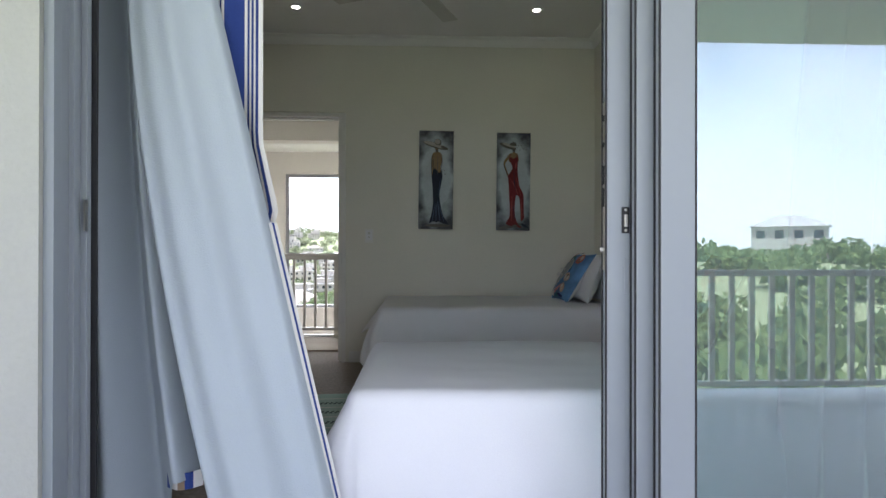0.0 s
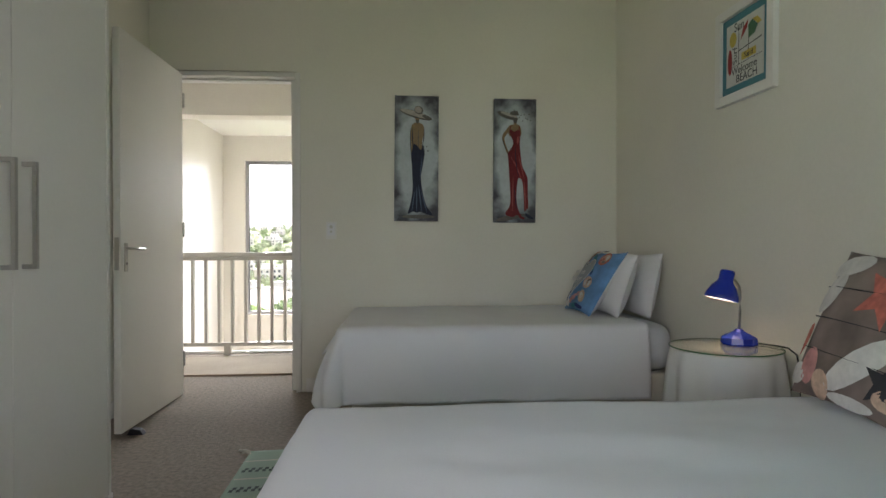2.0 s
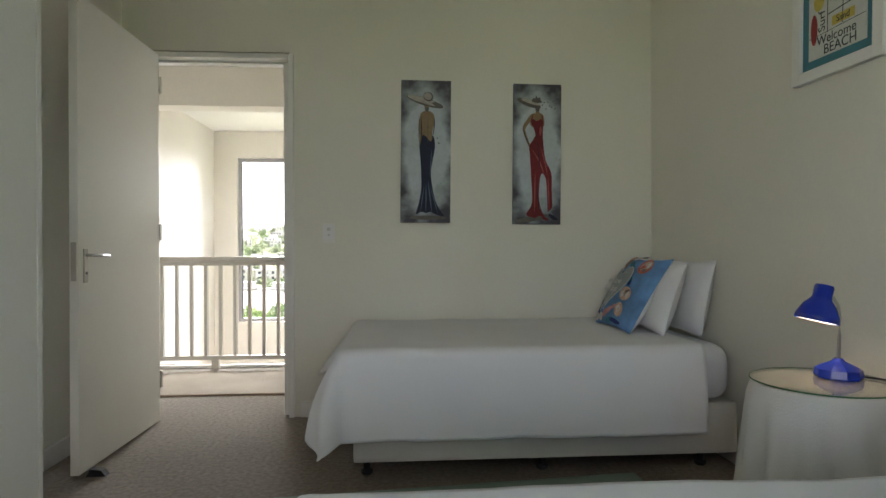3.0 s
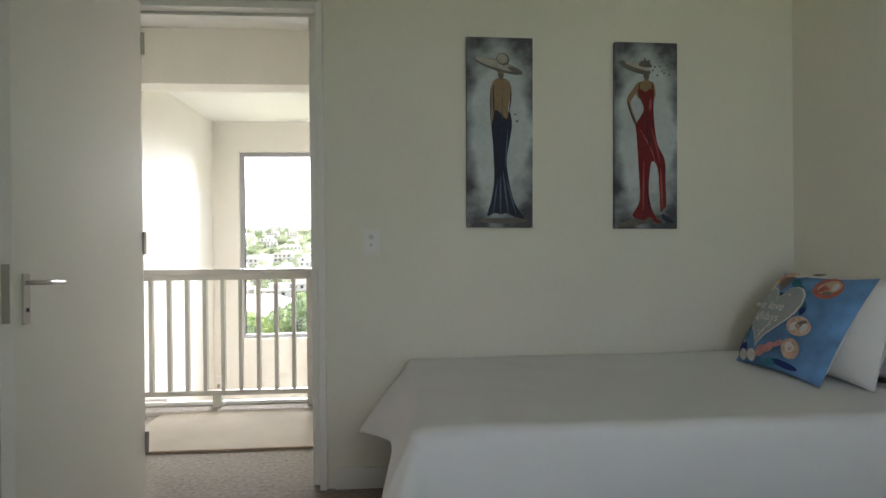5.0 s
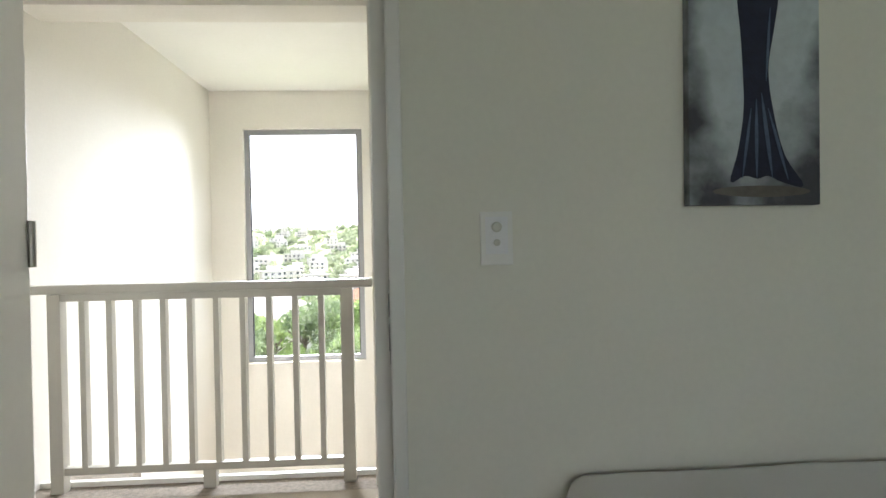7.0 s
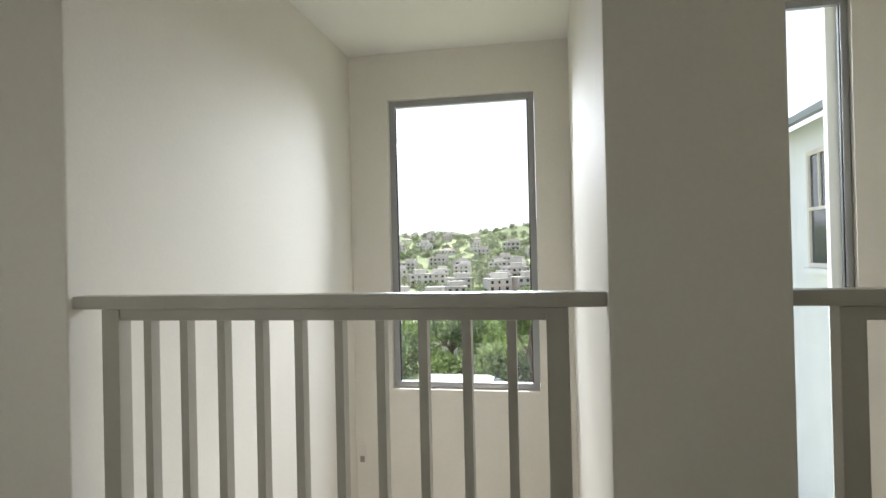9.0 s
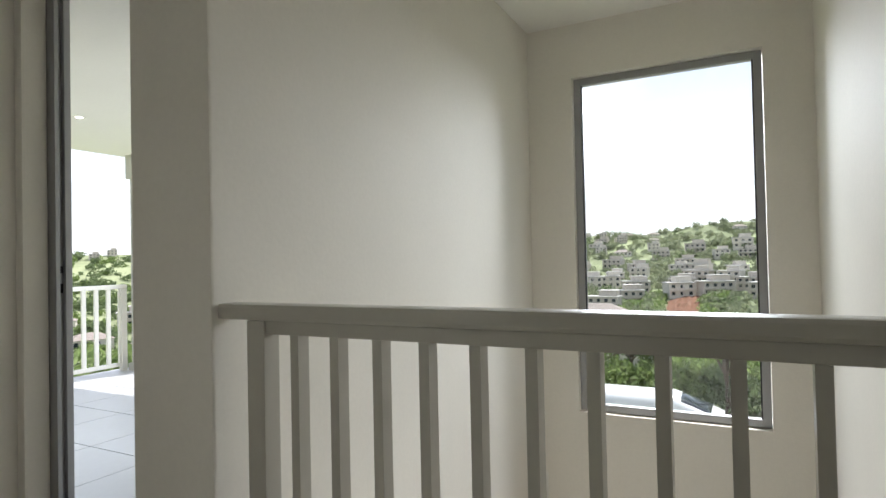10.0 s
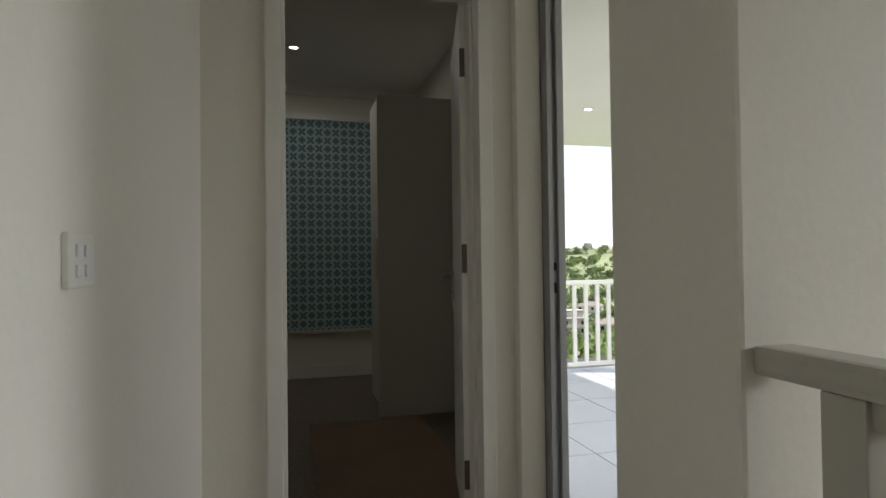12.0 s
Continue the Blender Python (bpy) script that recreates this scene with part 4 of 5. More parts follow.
DL = thing("desk_lamp", "lit blue enamel desk lamp with a chrome neck", "lamp", (1.285, 3.40, 0.6148))
part("lamp_base", lathe([(0, 0), (0.07, 0), (0.073, 0.006), (0.07, 0.03), (0.05, 0.042), (0.022, 0.055), (0.012, 0.066), (0, 0.066)], 10), BLUE, DL, "ten-sided blue base")
part("neck", tube([(0, 0, 0.06), (0.004, 0, 0.14), (0.005, 0, 0.2), (0.0, 0, 0.245), (-0.018, 0, 0.272), (-0.04, 0, 0.28)], 0.006), STEEL, DL, "chrome bent neck", True)
tip = Matrix.Translation((-0.078, 0.0, 0.192)) @ Matrix.Rotation(radians(14), 4, "Y")
part("shade", lathe([(0.066, 0.0), (0.069, 0.003), (0.066, 0.02), (0.05, 0.055), (0.033, 0.075), (0.029, 0.085), (0.03, 0.118), (0.026, 0.126), (0, 0.128)], 36, tilt=tip), BLUE, DL, "blue bell-shaped shade", True)
part("shade_lining", lathe([(0.065, 0.0015), (0.063, 0.02), (0.046, 0.053), (0.028, 0.073), (0, 0.075)], 30, tilt=tip), PILLOW, DL, "white inside of the shade", True)
part("bulb", lathe([(0, 0.008), (0.02, 0.012), (0.029, 0.028), (0.02, 0.048), (0.012, 0.06), (0.012, 0.072)], 20, tilt=tip), BULB_GLOW, DL, "glowing warm bulb", True)
LC = thing("lamp_cable", "thin black lamp cable curling off the table", "cable")
part("cable", tube([(1.35, 3.385, 0.619), (1.375, 3.36, 0.619), (1.395, 3.31, 0.621), (1.408, 3.26, 0.62), (1.413, 3.215, 0.6), (1.415, 3.2, 0.52), (1.417, 3.2, 0.2), (1.417, 3.21, 0.005)], 0.0032, 8), DARK, LC, smooth=True)


# paintings
def soft(points, n=4):
    """A closed outline rounded through its points."""
    out, m = [], len(points)
    for k in range(m):
        p0, p1, p2, p3 = (Vector(points[(k + j) % m]) for j in (-1, 0, 1, 2))
        for i in range(n):
            t = i / n
            q = 0.5 * (2 * p1 + (p2 - p0) * t + (2 * p0 - 5 * p1 + 4 * p2 - p3) * t * t + (3 * p1 - p0 - 3 * p2 + p3) * t ** 3)
            out.append((q.x, q.y))
    return out


def stroke(a, b, w, bow=0.0):
    """A brush stroke from a to b, thick in the middle."""
    (ax, az), (bx, bz) = a, b
    n = 6
    left = [(ax + (bx - ax) * k / n + bow * math.sin(math.pi * k / n) - w * math.sin(math.pi * (k + 0.3) / (n + 0.6)), az + (bz - az) * k / n) for k in range(n + 1)]
    right = [(ax + (bx - ax) * k / n + bow * math.sin(math.pi * k / n) + w * math.sin(math.pi * (k + 0.3) / (n + 0.6)), az + (bz - az) * k / n) for k in range(n, -1, -1)]
    return left + right


def canvas(name, label, x0, x1, z0, z1, tilt, parts):
    e = thing(name, label, "painting", ((x0 + x1) / 2, BACK - 0.002, (z0 + z1) / 2))
    e.matrix_world = e.matrix_world @ Matrix.Rotation(radians(tilt), 4, "Y")
    w, h = (x1 - x0) / 2, (z1 - z0) / 2
    part("canvas", boxes((-w, w, -0.028, 0, -h, h), bevel=0.002), CANVAS, e, "stretched canvas in smoky grey and white")
    for k, (nm, outline, mt) in enumerate(parts):
        part(nm, slab([(x * w, z * h) for x, z in outline], 0.0008 + 0.0002 * k, Matrix.Translation((0, -0.0278, 0))), mt, e)
    return e


canvas("wall_painting", "tall narrow painting of a slim figure in dark gown", -0.207, 0.109, 1.221, 2.121, 0.6,
       [("ground_shadow", oval(0.1, -0.93, 0.75, 0.03, 0), GREY_PAINT),
        ("arm_shape", soft([(-0.2, 0.54), (-0.27, 0.42), (-0.25, 0.2), (-0.24, 0.02), (-0.17, 0.02), (-0.15, 0.25), (-0.15, 0.48)]), OCHRE_PAINT),
        ("torso_shape", soft([(-0.16, 0.2), (-0.17, 0.4), (-0.22, 0.52), (-0.06, 0.57), (0.14, 0.57), (0.31, 0.52), (0.34, 0.4), (0.26, 0.28), (0.24, 0.14), (0.06, 0.05)]), OCHRE_PAINT),
        ("gown_shape", soft([(-0.2, 0.14), (-0.13, 0.23), (0.04, 0.2), (0.2, 0.14), (0.3, 0.22), (0.37, 0.08), (0.29, -0.11), (0.21, -0.3), (0.28, -0.51), (0.45, -0.74), (0.74, -0.9), (0.43, -0.885), (0.2, -0.85), (0.04, -0.865), (-0.16, -0.85), (-0.38, -0.88), (-0.26, -0.72), (-0.17, -0.51), (-0.18, -0.3), (-0.21, -0.11), (-0.25, 0.05)]), NAVY_PAINT),
        ("back_line", stroke((0.08, 0.12), (0.08, 0.5), 0.015), GREY_PAINT), ("shoulder_line", stroke((0.33, 0.5), (0.25, 0.18), 0.02, 0.04), NAVY_PAINT), ("shoulder_line", stroke((-0.2, 0.5), (-0.17, 0.16), 0.02), NAVY_PAINT), ("arm_line", stroke((-0.27, 0.5), (-0.25, 0.04), 0.016, -0.02), NAVY_PAINT),
        ("fold_stroke", stroke((0.1, -0.42), (0.26, -0.86), 0.03), STROKE_BLUE), ("fold_stroke", stroke((0.02, -0.45), (0.02, -0.86), 0.025), STROKE_BLUE), ("fold_stroke", stroke((0.2, -0.5), (0.5, -0.87), 0.022), STROKE_BLUE), ("fold_stroke", stroke((-0.06, -0.5), (-0.2, -0.86), 0.02), STROKE_BLUE), ("fold_stroke", stroke((0.24, 0.02), (0.17, -0.36), 0.018), STROKE_BLUE),
        ("neck_shape", oval(0.03, 0.615, 0.085, 0.06), GREY_PAINT), ("head_shape", oval(0.04, 0.655, 0.13, 0.04), OCHRE_PAINT),
        ("brim_shade", oval(-0.04, 0.698, 0.74, 0.055, -5.5), GREY_PAINT), ("hat_brim", oval(-0.09, 0.712, 0.66, 0.04, -5.5), STRAW_PAINT), ("brim_fold", oval(0.44, 0.66, 0.2, 0.026, -6), GREY_PAINT), ("crown_shade", oval(0.09, 0.77, 0.2, 0.066, -3), GREY_PAINT), ("hat_crown", oval(0.07, 0.776, 0.16, 0.052, -3), STRAW_PAINT),
        ("paint_fleck", oval(0.52, 0.12, 0.035, 0.012), GREY_PAINT), ("paint_fleck", oval(0.46, 0.19, 0.025, 0.01), GREY_PAINT)])
flecks = [("paint_fleck", oval(0.2 + 0.075 * k, 0.7 + 0.055 * math.sin(k * 2.4), 0.026, 0.009), GREY_PAINT) for k in range(8)]
canvas("wall_painting", "tall narrow painting of a slim figure in red gown", 0.511, 0.82, 1.21, 2.108, 0.6,
       [("ground_shadow", oval(-0.2, -0.92, 0.7, 0.04, 4), GREY_PAINT),
        ("arm_shape", soft([(-0.26, 0.57), (-0.42, 0.5), (-0.62, 0.38), (-0.5, 0.22), (-0.3, 0.07), (-0.27, 0.11), (-0.42, 0.24), (-0.5, 0.36), (-0.3, 0.47)]), OCHRE_PAINT),
        ("chest_shape", soft([(-0.3, 0.55), (-0.1, 0.585), (0.12, 0.585), (0.25, 0.55), (0.26, 0.4), (-0.26, 0.4)]), OCHRE_PAINT),
        ("gown_shape", soft([(-0.27, 0.45), (-0.22, 0.5), (-0.02, 0.47), (0.12, 0.5), (0.25, 0.47), (0.23, 0.28), (0.28, 0.07), (0.37, -0.1), (0.6, -0.27), (0.62, -0.5), (0.65, -0.74), (0.56, -0.79), (0.46, -0.81), (0.43, -0.59), (0.36, -0.34), (0.16, -0.29), (0.08, -0.58), (0.17, -0.78), (0.34, -0.905), (0.1, -0.88), (-0.1, -0.91), (-0.44, -0.86), (-0.21, -0.7), (-0.24, -0.37), (-0.31, 0.0), (-0.33, 0.12), (-0.08, 0.28)]), RED_PAINT),
        ("strap", stroke((-0.26, 0.47), (-0.2, 0.57), 0.025), RED_PAINT), ("strap", stroke((0.2, 0.48), (0.2, 0.57), 0.025), RED_PAINT),
        ("fold_stroke", stroke((0.12, 0.26), (0.14, 0.4), 0.05), STROKE_PINK), ("fold_stroke", stroke((-0.2, 0.06), (0.3, -0.3), 0.025, 0.06), STROKE_PINK), ("fold_stroke", stroke((0.14, 0.1), (0.44, -0.3), 0.02, 0.02), STROKE_PINK), ("fold_stroke", stroke((-0.08, -0.25), (-0.1, -0.82), 0.022), STROKE_PINK), ("fold_stroke", stroke((0.46, -0.34), (0.52, -0.8), 0.025), STROKE_PINK), ("fold_line", stroke((0.02, 0.24), (0.2, -0.28), 0.02, -0.06), NAVY_PAINT), ("fold_line", stroke((0.1, -0.82), (-0.02, -0.45), 0.018), NAVY_PAINT), ("arm_line", stroke((-0.62, 0.38), (-0.3, 0.09), 0.018, -0.03), NAVY_PAINT),
        ("shoe_shape", soft([(0.5, -0.85), (0.62, -0.86), (0.9, -0.93), (0.7, -0.935), (0.52, -0.89)]), NAVY_PAINT), ("shoe_shape", oval(0.34, -0.92, 0.14, 0.02, -6), RED_PAINT),
        ("neck_shape", oval(0.0, 0.6, 0.07, 0.05), OCHRE_PAINT), ("head_shape", oval(0.0, 0.645, 0.09, 0.045), GREY_PAINT), ("hat_brim", oval(-0.36, 0.725, 0.5, 0.05, -6), GREY_PAINT), ("brim_light", oval(-0.3, 0.742, 0.4, 0.026, -6), STRAW_PAINT), ("hat_crown", soft([(-0.26, 0.75), (-0.16, 0.8), (-0.1, 0.79), (-0.06, 0.83), (0.0, 0.8), (0.1, 0.81), (0.12, 0.77), (0.18, 0.74), (0.0, 0.73)]), GREY_PAINT)] + flecks)

# framed print on the side wall: local x runs towards -y, front towards -x
PR = thing("framed_print", "white framed beach print with a teal mount", "picture")
PR.matrix_world = Matrix.Translation((RIGHT - 0.002, 3.57, 1.931)) @ Matrix.Rotation(radians(-90), 4, "Z") @ Matrix.Rotation(radians(1.2), 4, "Y")
part("frame", boxes((-0.227, -0.182, -0.028, 0, -0.226, 0.226), (0.182, 0.227, -0.028, 0, -0.226, 0.226), (-0.182, 0.182, -0.028, 0, -0.226, -0.181), (-0.182, 0.182, -0.028, 0, 0.181, 0.226), bevel=0.004), TRIM, PR, "white wooden frame")
part("mount", boxes((-0.181, 0.181, -0.012, -0.004, -0.18, 0.18)), TEAL_PAPER, PR, "teal mount")
part("print", boxes((-0.145, 0.145, -0.014, -0.0121, -0.145, 0.145)), PAPER, PR, "pale printed sheet")
Q = Matrix.Translation((0, -0.0141, 0))
for nm, outline, mt in (("sun_motif", oval(-0.09, 0.07, 0.028, 0.035), PRINT_YELLOW), ("board_motif", oval(-0.115, -0.03, 0.018, 0.06), PRINT_RED), ("parasol_motif", [(-0.03, 0.05), (-0.01, 0.1), (0.03, 0.125), (0.02, 0.09)], PRINT_RED), ("parasol_motif", [(0.035, 0.04), (0.03, 0.1), (0.06, 0.115), (0.1, 0.08), (0.08, 0.05)], PRINT_GREEN),
                        ("parasol_motif", [(0.06, 0.117), (0.1, 0.115), (0.13, 0.085), (0.104, 0.08)], PRINT_YELLOW), ("sand_panel", [(-0.02, -0.045), (0.09, -0.045), (0.09, -0.01), (-0.02, -0.01)], PRINT_YELLOW), ("rule", [(-0.04, 0.004), (0.13, 0.018), (0.13, 0.022), (-0.04, 0.008)], INK), ("rule", [(-0.14, -0.06), (0.14, -0.052), (0.14, -0.05), (-0.14, -0.058)], INK), ("rule", [(-0.045, -0.06), (-0.042, -0.06), (-0.042, 0.13), (-0.045, 0.13)], INK), ("rule", [(0.03, -0.05), (0.033, -0.05), (0.036, 0.06), (0.033, 0.06)], INK)):
    part(nm, slab(outline, 0.0008, Q), mt, PR)
for text, size, x, z, tn in (("Sun", 0.055, -0.04, 0.118, 0), ("Surf", 0.05, -0.072, -0.01, 90), ("Sand", 0.035, 0.035, -0.028, 0), ("Welcome", 0.05, 0.0, -0.082, 0), ("BEACH", 0.052, 0.02, -0.122, 0)):
    writing("print_lettering", text, size, INK, PR, Matrix.Translation((x, -0.0152, z)) @ Matrix.Rotation(radians(-tn), 4, "Y"))


# rugs
RG = thing("woven_rug", "mint green woven rug with dark arrow stripes", "rug", (-0.88, 3.02, 0))
RUG_L, RUG_W = 1.79, 0.97


def on_rug(u, v, z):
    """Along and across the rug, which lies a little askew."""
    return (u * RUG_L - 0.03 * v, v * RUG_W + 0.17 * u, z)


part("rug_body", thick(grid(lambda u, v: on_rug(u, v, 0.0095 + 0.002 * noise.noise(Vector((u * 9, v * 8, 1)))), 60, 40), 0.008), MINT, RG, smooth=True)
for k in range(8):
    v = 0.05 + k * 0.112
    bm = bmesh.new()
    if k % 2 == 0:
        for i in range(58):
            u = 0.012 + i / 59.5
            for du, dv in ((0, -0.026), (0.005, 0)):
                bm.faces.new([bm.verts.new(on_rug(u + du + pu * 0.009, v + dv + pv * 0.026, 0.0138)) for pu, pv in ((0, 0), (1, 0), (1, 1), (0, 1))])
        part("arrow_stripe", bm, RUG_DARK, RG)
    else:
        bm.faces.new([bm.verts.new(on_rug(pu, v + pv, 0.0136)) for pu, pv in ((0.006, 0), (0.994, 0), (0.994, 0.013), (0.006, 0.013))])
        part("line_stripe", bm, FRINGE, RG)
part("tassel", tube([(-0.02, 0.93, 0.008), (-0.05, 0.95, 0.012), (-0.07, 0.955, 0.005)], 0.005, 6), FRINGE, RG)
part("tassel", tube([(-0.03, 0.96, 0.008), (-0.06, 0.975, 0.012), (-0.095, 1.0, 0.005)], 0.006, 6), FRINGE, RG)
LM = thing("landing_mat", "thin beige mat on the landing carpet", "mat", (-1.36, 6.24, 0))
part("mat_body", boxes((-0.80, 0.75, -0.44, 0.36, 0.0, 0.012), bevel=0.003), MAT_BEIGE, LM)
part("mat_binding", boxes((-0.805, 0.755, -0.452, -0.441, 0.0, 0.014), bevel=0.002), TAN, LM, "brown bound edge")

# switches and sockets
S1 = thing("light_switch", "white two-button light switch on the bedroom wall", "switch", (-0.661, BACK, 1.155))
part("plate", boxes((-0.038, 0.038, -0.008, 0, -0.062, 0.062), bevel=0.003), TRIM, S1)
part("button_field", boxes((-0.026, 0.026, -0.0095, -0.0079, -0.036, 0.05), bevel=0.0005), PILLOW, S1)
for z, r in ((0.026, 0.012), (-0.01, 0.008)):
    part("button", lathe([(r, 0), (r, 0.003), (r * 0.7, 0.004), (0, 0.003)], 20, (0, -0.0094, z), Matrix.Rotation(radians(90), 4, "X")), CUPBOARD, S1)
S2 = thing("light_switch", "white four-gang light switch on the landing wall", "switch", (-2.916, 5.79, 1.12))
part("plate", boxes((-0.052, 0.052, 0, 0.009, -0.038, 0.038), bevel=0.003), TRIM, S2)
for x in (-0.018, 0.018):
    for z in (-0.014, 0.014):
        part("rocker", boxes((x - 0.01, x + 0.01, 0.0088, 0.013, z - 0.009, z + 0.009), bevel=0.002), PILLOW, S2)
S3 = thing("wall_socket", "small cream wall socket below the stair window", "socket", (-2.632, VOID, -0.41))
part("plate", boxes((-0.03, 0.03, -0.012, 0, -0.08, 0.08), bevel=0.004), TRIM, S3)
part("rocker", boxes((-0.017, 0.017, -0.018, -0.0118, -0.055, -0.01), bevel=0.003), MAT_BEIGE, S3)

# ceiling fan
FN = thing("ceiling_fan", "white ceiling fan at rest below the bedroom ceiling", "fan", (-0.22, 3.66, 0))
part("rod", tube([(0, 0, H), (0, 0, 2.78)], 0.014), TRIM, FN)
part("canopy", lathe([(0.06, H), (0.055, H - 0.03), (0.02, H - 0.05), (0.0, H - 0.05)], 24), TRIM, FN, smooth=True)
part("motor", lathe([(0, 2.80), (0.06, 2.795), (0.1, 2.765), (0.1, 2.735), (0.06, 2.705), (0, 2.695)], 28), TRIM, FN, smooth=True)
for k in range(4):
    q = Matrix.Rotation(radians(66 + 90 * k), 4, "Z")
    bm = boxes((0.08, 0.16, -0.02, 0.02, 2.742, 2.748))
    bmesh.ops.transform(bm, matrix=q, verts=bm.verts)
    part("blade_arm", bm, STEEL, FN)
    bm = boxes((0.15, 0.62, -0.058, 0.058, 2.746, 2.753), bevel=0.003)
    bmesh.ops.transform(bm, matrix=q, verts=bm.verts)
    part("blade", bm, CUPBOARD, FN)


# ---- curtains ----
CU = thing("curtain", "pale lined curtain with navy stripes, blown by the wind", "curtain")
Z_TOP = 2.6


def lead(z):
    """The curtain's free edge."""
    return -0.769 + (0.24 if z < 1.74 else 0.1) * (1.74 - z)


def back_edge(z):
    """Where the front sheet parts from the folds behind it."""
    return -1.03 + 0.141 * max(0.0, 1.72 - z) ** 1.5


def front_sheet(u, v):
    z = Z_TOP - v * (Z_TOP - 0.03)
    x = back_edge(z) + (lead(z) - back_edge(z)) * u
    full = 0.35 + 0.65 * v
    y = 1.545 - 0.07 * v + full * (0.022 * math.sin(u * 8.5 + 0.7 * v + 0.4) + 0.007 * math.sin(u * 23 - v * 3) + 0.012 * noise.noise(Vector((u * 3, v * 2.5, 6))))
    y += 0.1 * max(0.0, 1 - u / 0.1) ** 2 + 0.04 * max(0.0, (u - 0.93) / 0.07) ** 2
    return (x, max(y, 1.51 if z > 2.4 else 1.4), z)


def back_folds(u, v):
    z = Z_TOP - v * (Z_TOP - 0.14 - 0.2 * min(1.0, max(0.0, (u - 0.45) / 0.2)))
    x = -1.24 + (back_edge(z) + 0.07 + 1.24) * u
    y = 1.69 + (0.4 + 0.6 * v) * (0.085 * math.sin(u * 15 + 0.8 * v + 0.6) + 0.02 * math.sin(u * 31 + 2 * v))
    return (x, max(y, 1.6 if x < -1.03 else 1.58), z)


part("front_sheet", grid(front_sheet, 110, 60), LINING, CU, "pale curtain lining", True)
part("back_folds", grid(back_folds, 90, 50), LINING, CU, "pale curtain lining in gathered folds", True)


def band(a, b, mat, name):
    """An upright stripe of the turned-back inner face."""
    def fn(u, v):
        z = Z_TOP - v * (Z_TOP - 1.06)
        d = a + (b - a) * u
        bulge = 0.045 * max(0.0, 1 - abs(z - 1.14) / 0.2) * (d / 0.19)
        return (-0.84 + d + bulge, 1.60 + 0.012 * math.sin(d * 60), z - 0.5 * max(0, 0.05 - d))
    part(name, grid(fn, 6, 40), mat, CU, smooth=True)


for a, b, mt in ((0.0, 0.05, STRIPE_WHITE), (0.05, 0.056, NAVY), (0.056, 0.066, STRIPE_WHITE), (0.066, 0.072, NAVY), (0.072, 0.08, STRIPE_WHITE), (0.08, 0.132, NAVY), (0.132, 0.141, STRIPE_WHITE), (0.141, 0.148, NAVY), (0.148, 0.155, STRIPE_WHITE), (0.155, 0.163, NAVY), (0.163, 0.17, STRIPE_WHITE), (0.17, 0.179, NAVY), (0.179, 0.192, STRIPE_WHITE)):
    band(a, b, mt, "stripe")
for a, b, mt in ((0.0, 0.012, STRIPE_WHITE), (0.012, 0.018, NAVY), (0.018, 0.026, STRIPE_WHITE)):
    def edge(u, v, a=a, b=b):
        z = 1.1 - v * 1.06
        d = a + (b - a) * u
        return (lead(z) - 0.006 + d * 0.9, 1.575 - 0.06 * (1 - z / Z_TOP) + d * 0.6, z)
    part("edge_stripe", grid(edge, 2, 40), mt, CU, smooth=True)
for k in range(9):
    mt = (NAVY, STRIPE_WHITE, TAN)[k % 3]

    def hem(u, v, k=k):
        x = -0.95 + 0.022 * (k + u)
        return (x, 1.655 + 0.03 * math.sin(x * 30), 0.36 - 0.05 * v + 0.02 * (x + 0.9) * 4)
    part("hem_stripe", grid(hem, 2, 3), mt, CU)
part("heading", boxes((-1.06, -0.66, 1.52, 1.62, Z_TOP - 0.02, Z_TOP + 0.06), bevel=0.02), STRIPE_WHITE, CU)
RC = thing("curtain", "pale lined curtain gathered behind the glass panels", "curtain")
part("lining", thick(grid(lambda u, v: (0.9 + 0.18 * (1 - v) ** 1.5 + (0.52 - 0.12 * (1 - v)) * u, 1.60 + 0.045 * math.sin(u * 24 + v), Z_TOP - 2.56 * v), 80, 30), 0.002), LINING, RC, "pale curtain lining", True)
CR = thing("curtain_rail", "plain white curtain rail above the sliding door", "rail")
part("rod", tube([(-1.3, 1.57, Z_TOP + 0.05), (1.42, 1.57, Z_TOP + 0.05)], 0.014), TRIM, CR, smooth=True)
for x in (-1.2, 0.1, 1.35):
    part("bracket", boxes((x - 0.012, x + 0.012, FRONT1, 1.57, Z_TOP + 0.04, Z_TOP + 0.06)), TRIM, CR)

# ---- dark bedroom things ----
CB = thing("cupboard", "tall pale built-in cupboard in the dark room", "cupboard")
part("carcass", boxes((-6.52, -6.145, 6.73, 7.33, 0.09, 2.29)), CUPBOARD, CB)
part("end_panel", boxes((-6.144, -6.12, 6.69, 7.33, 0.0, 2.31), bevel=0.003), CUPBOARD, CB)
part("cupboard_front", boxes((-6.52, -6.146, 6.695, 6.728, 0.09, 2.29), bevel=0.003), CUPBOARD, CB)
part("front_handle", boxes((-6.205, -6.193, 6.665, 6.694, 0.98, 1.28), bevel=0.002), STEEL, CB, "steel bar handle")
part("plinth", boxes((-6.52, -6.146, 6.75, 7.33, 0.0, 0.088)), CUPBOARD, CB)
BL = thing("roman_blind", "lowered blue and white patterned fabric blind", "blind")
part("fabric", boxes((-7.69, -7.68, 5.2, 6.9, 0.46, 2.48)), BLIND, BL)
part("head_rail", boxes((-7.72, -7.66, 5.18, 6.92, 2.48, 2.54), bevel=0.004), TRIM, BL)
part("bottom_bar", boxes((-7.695, -7.675, 5.2, 6.9, 0.43, 0.459), bevel=0.003), CUPBOARD, BL)
OM = thing("door_mat", "orange-brown woven mat inside the dark room", "mat")
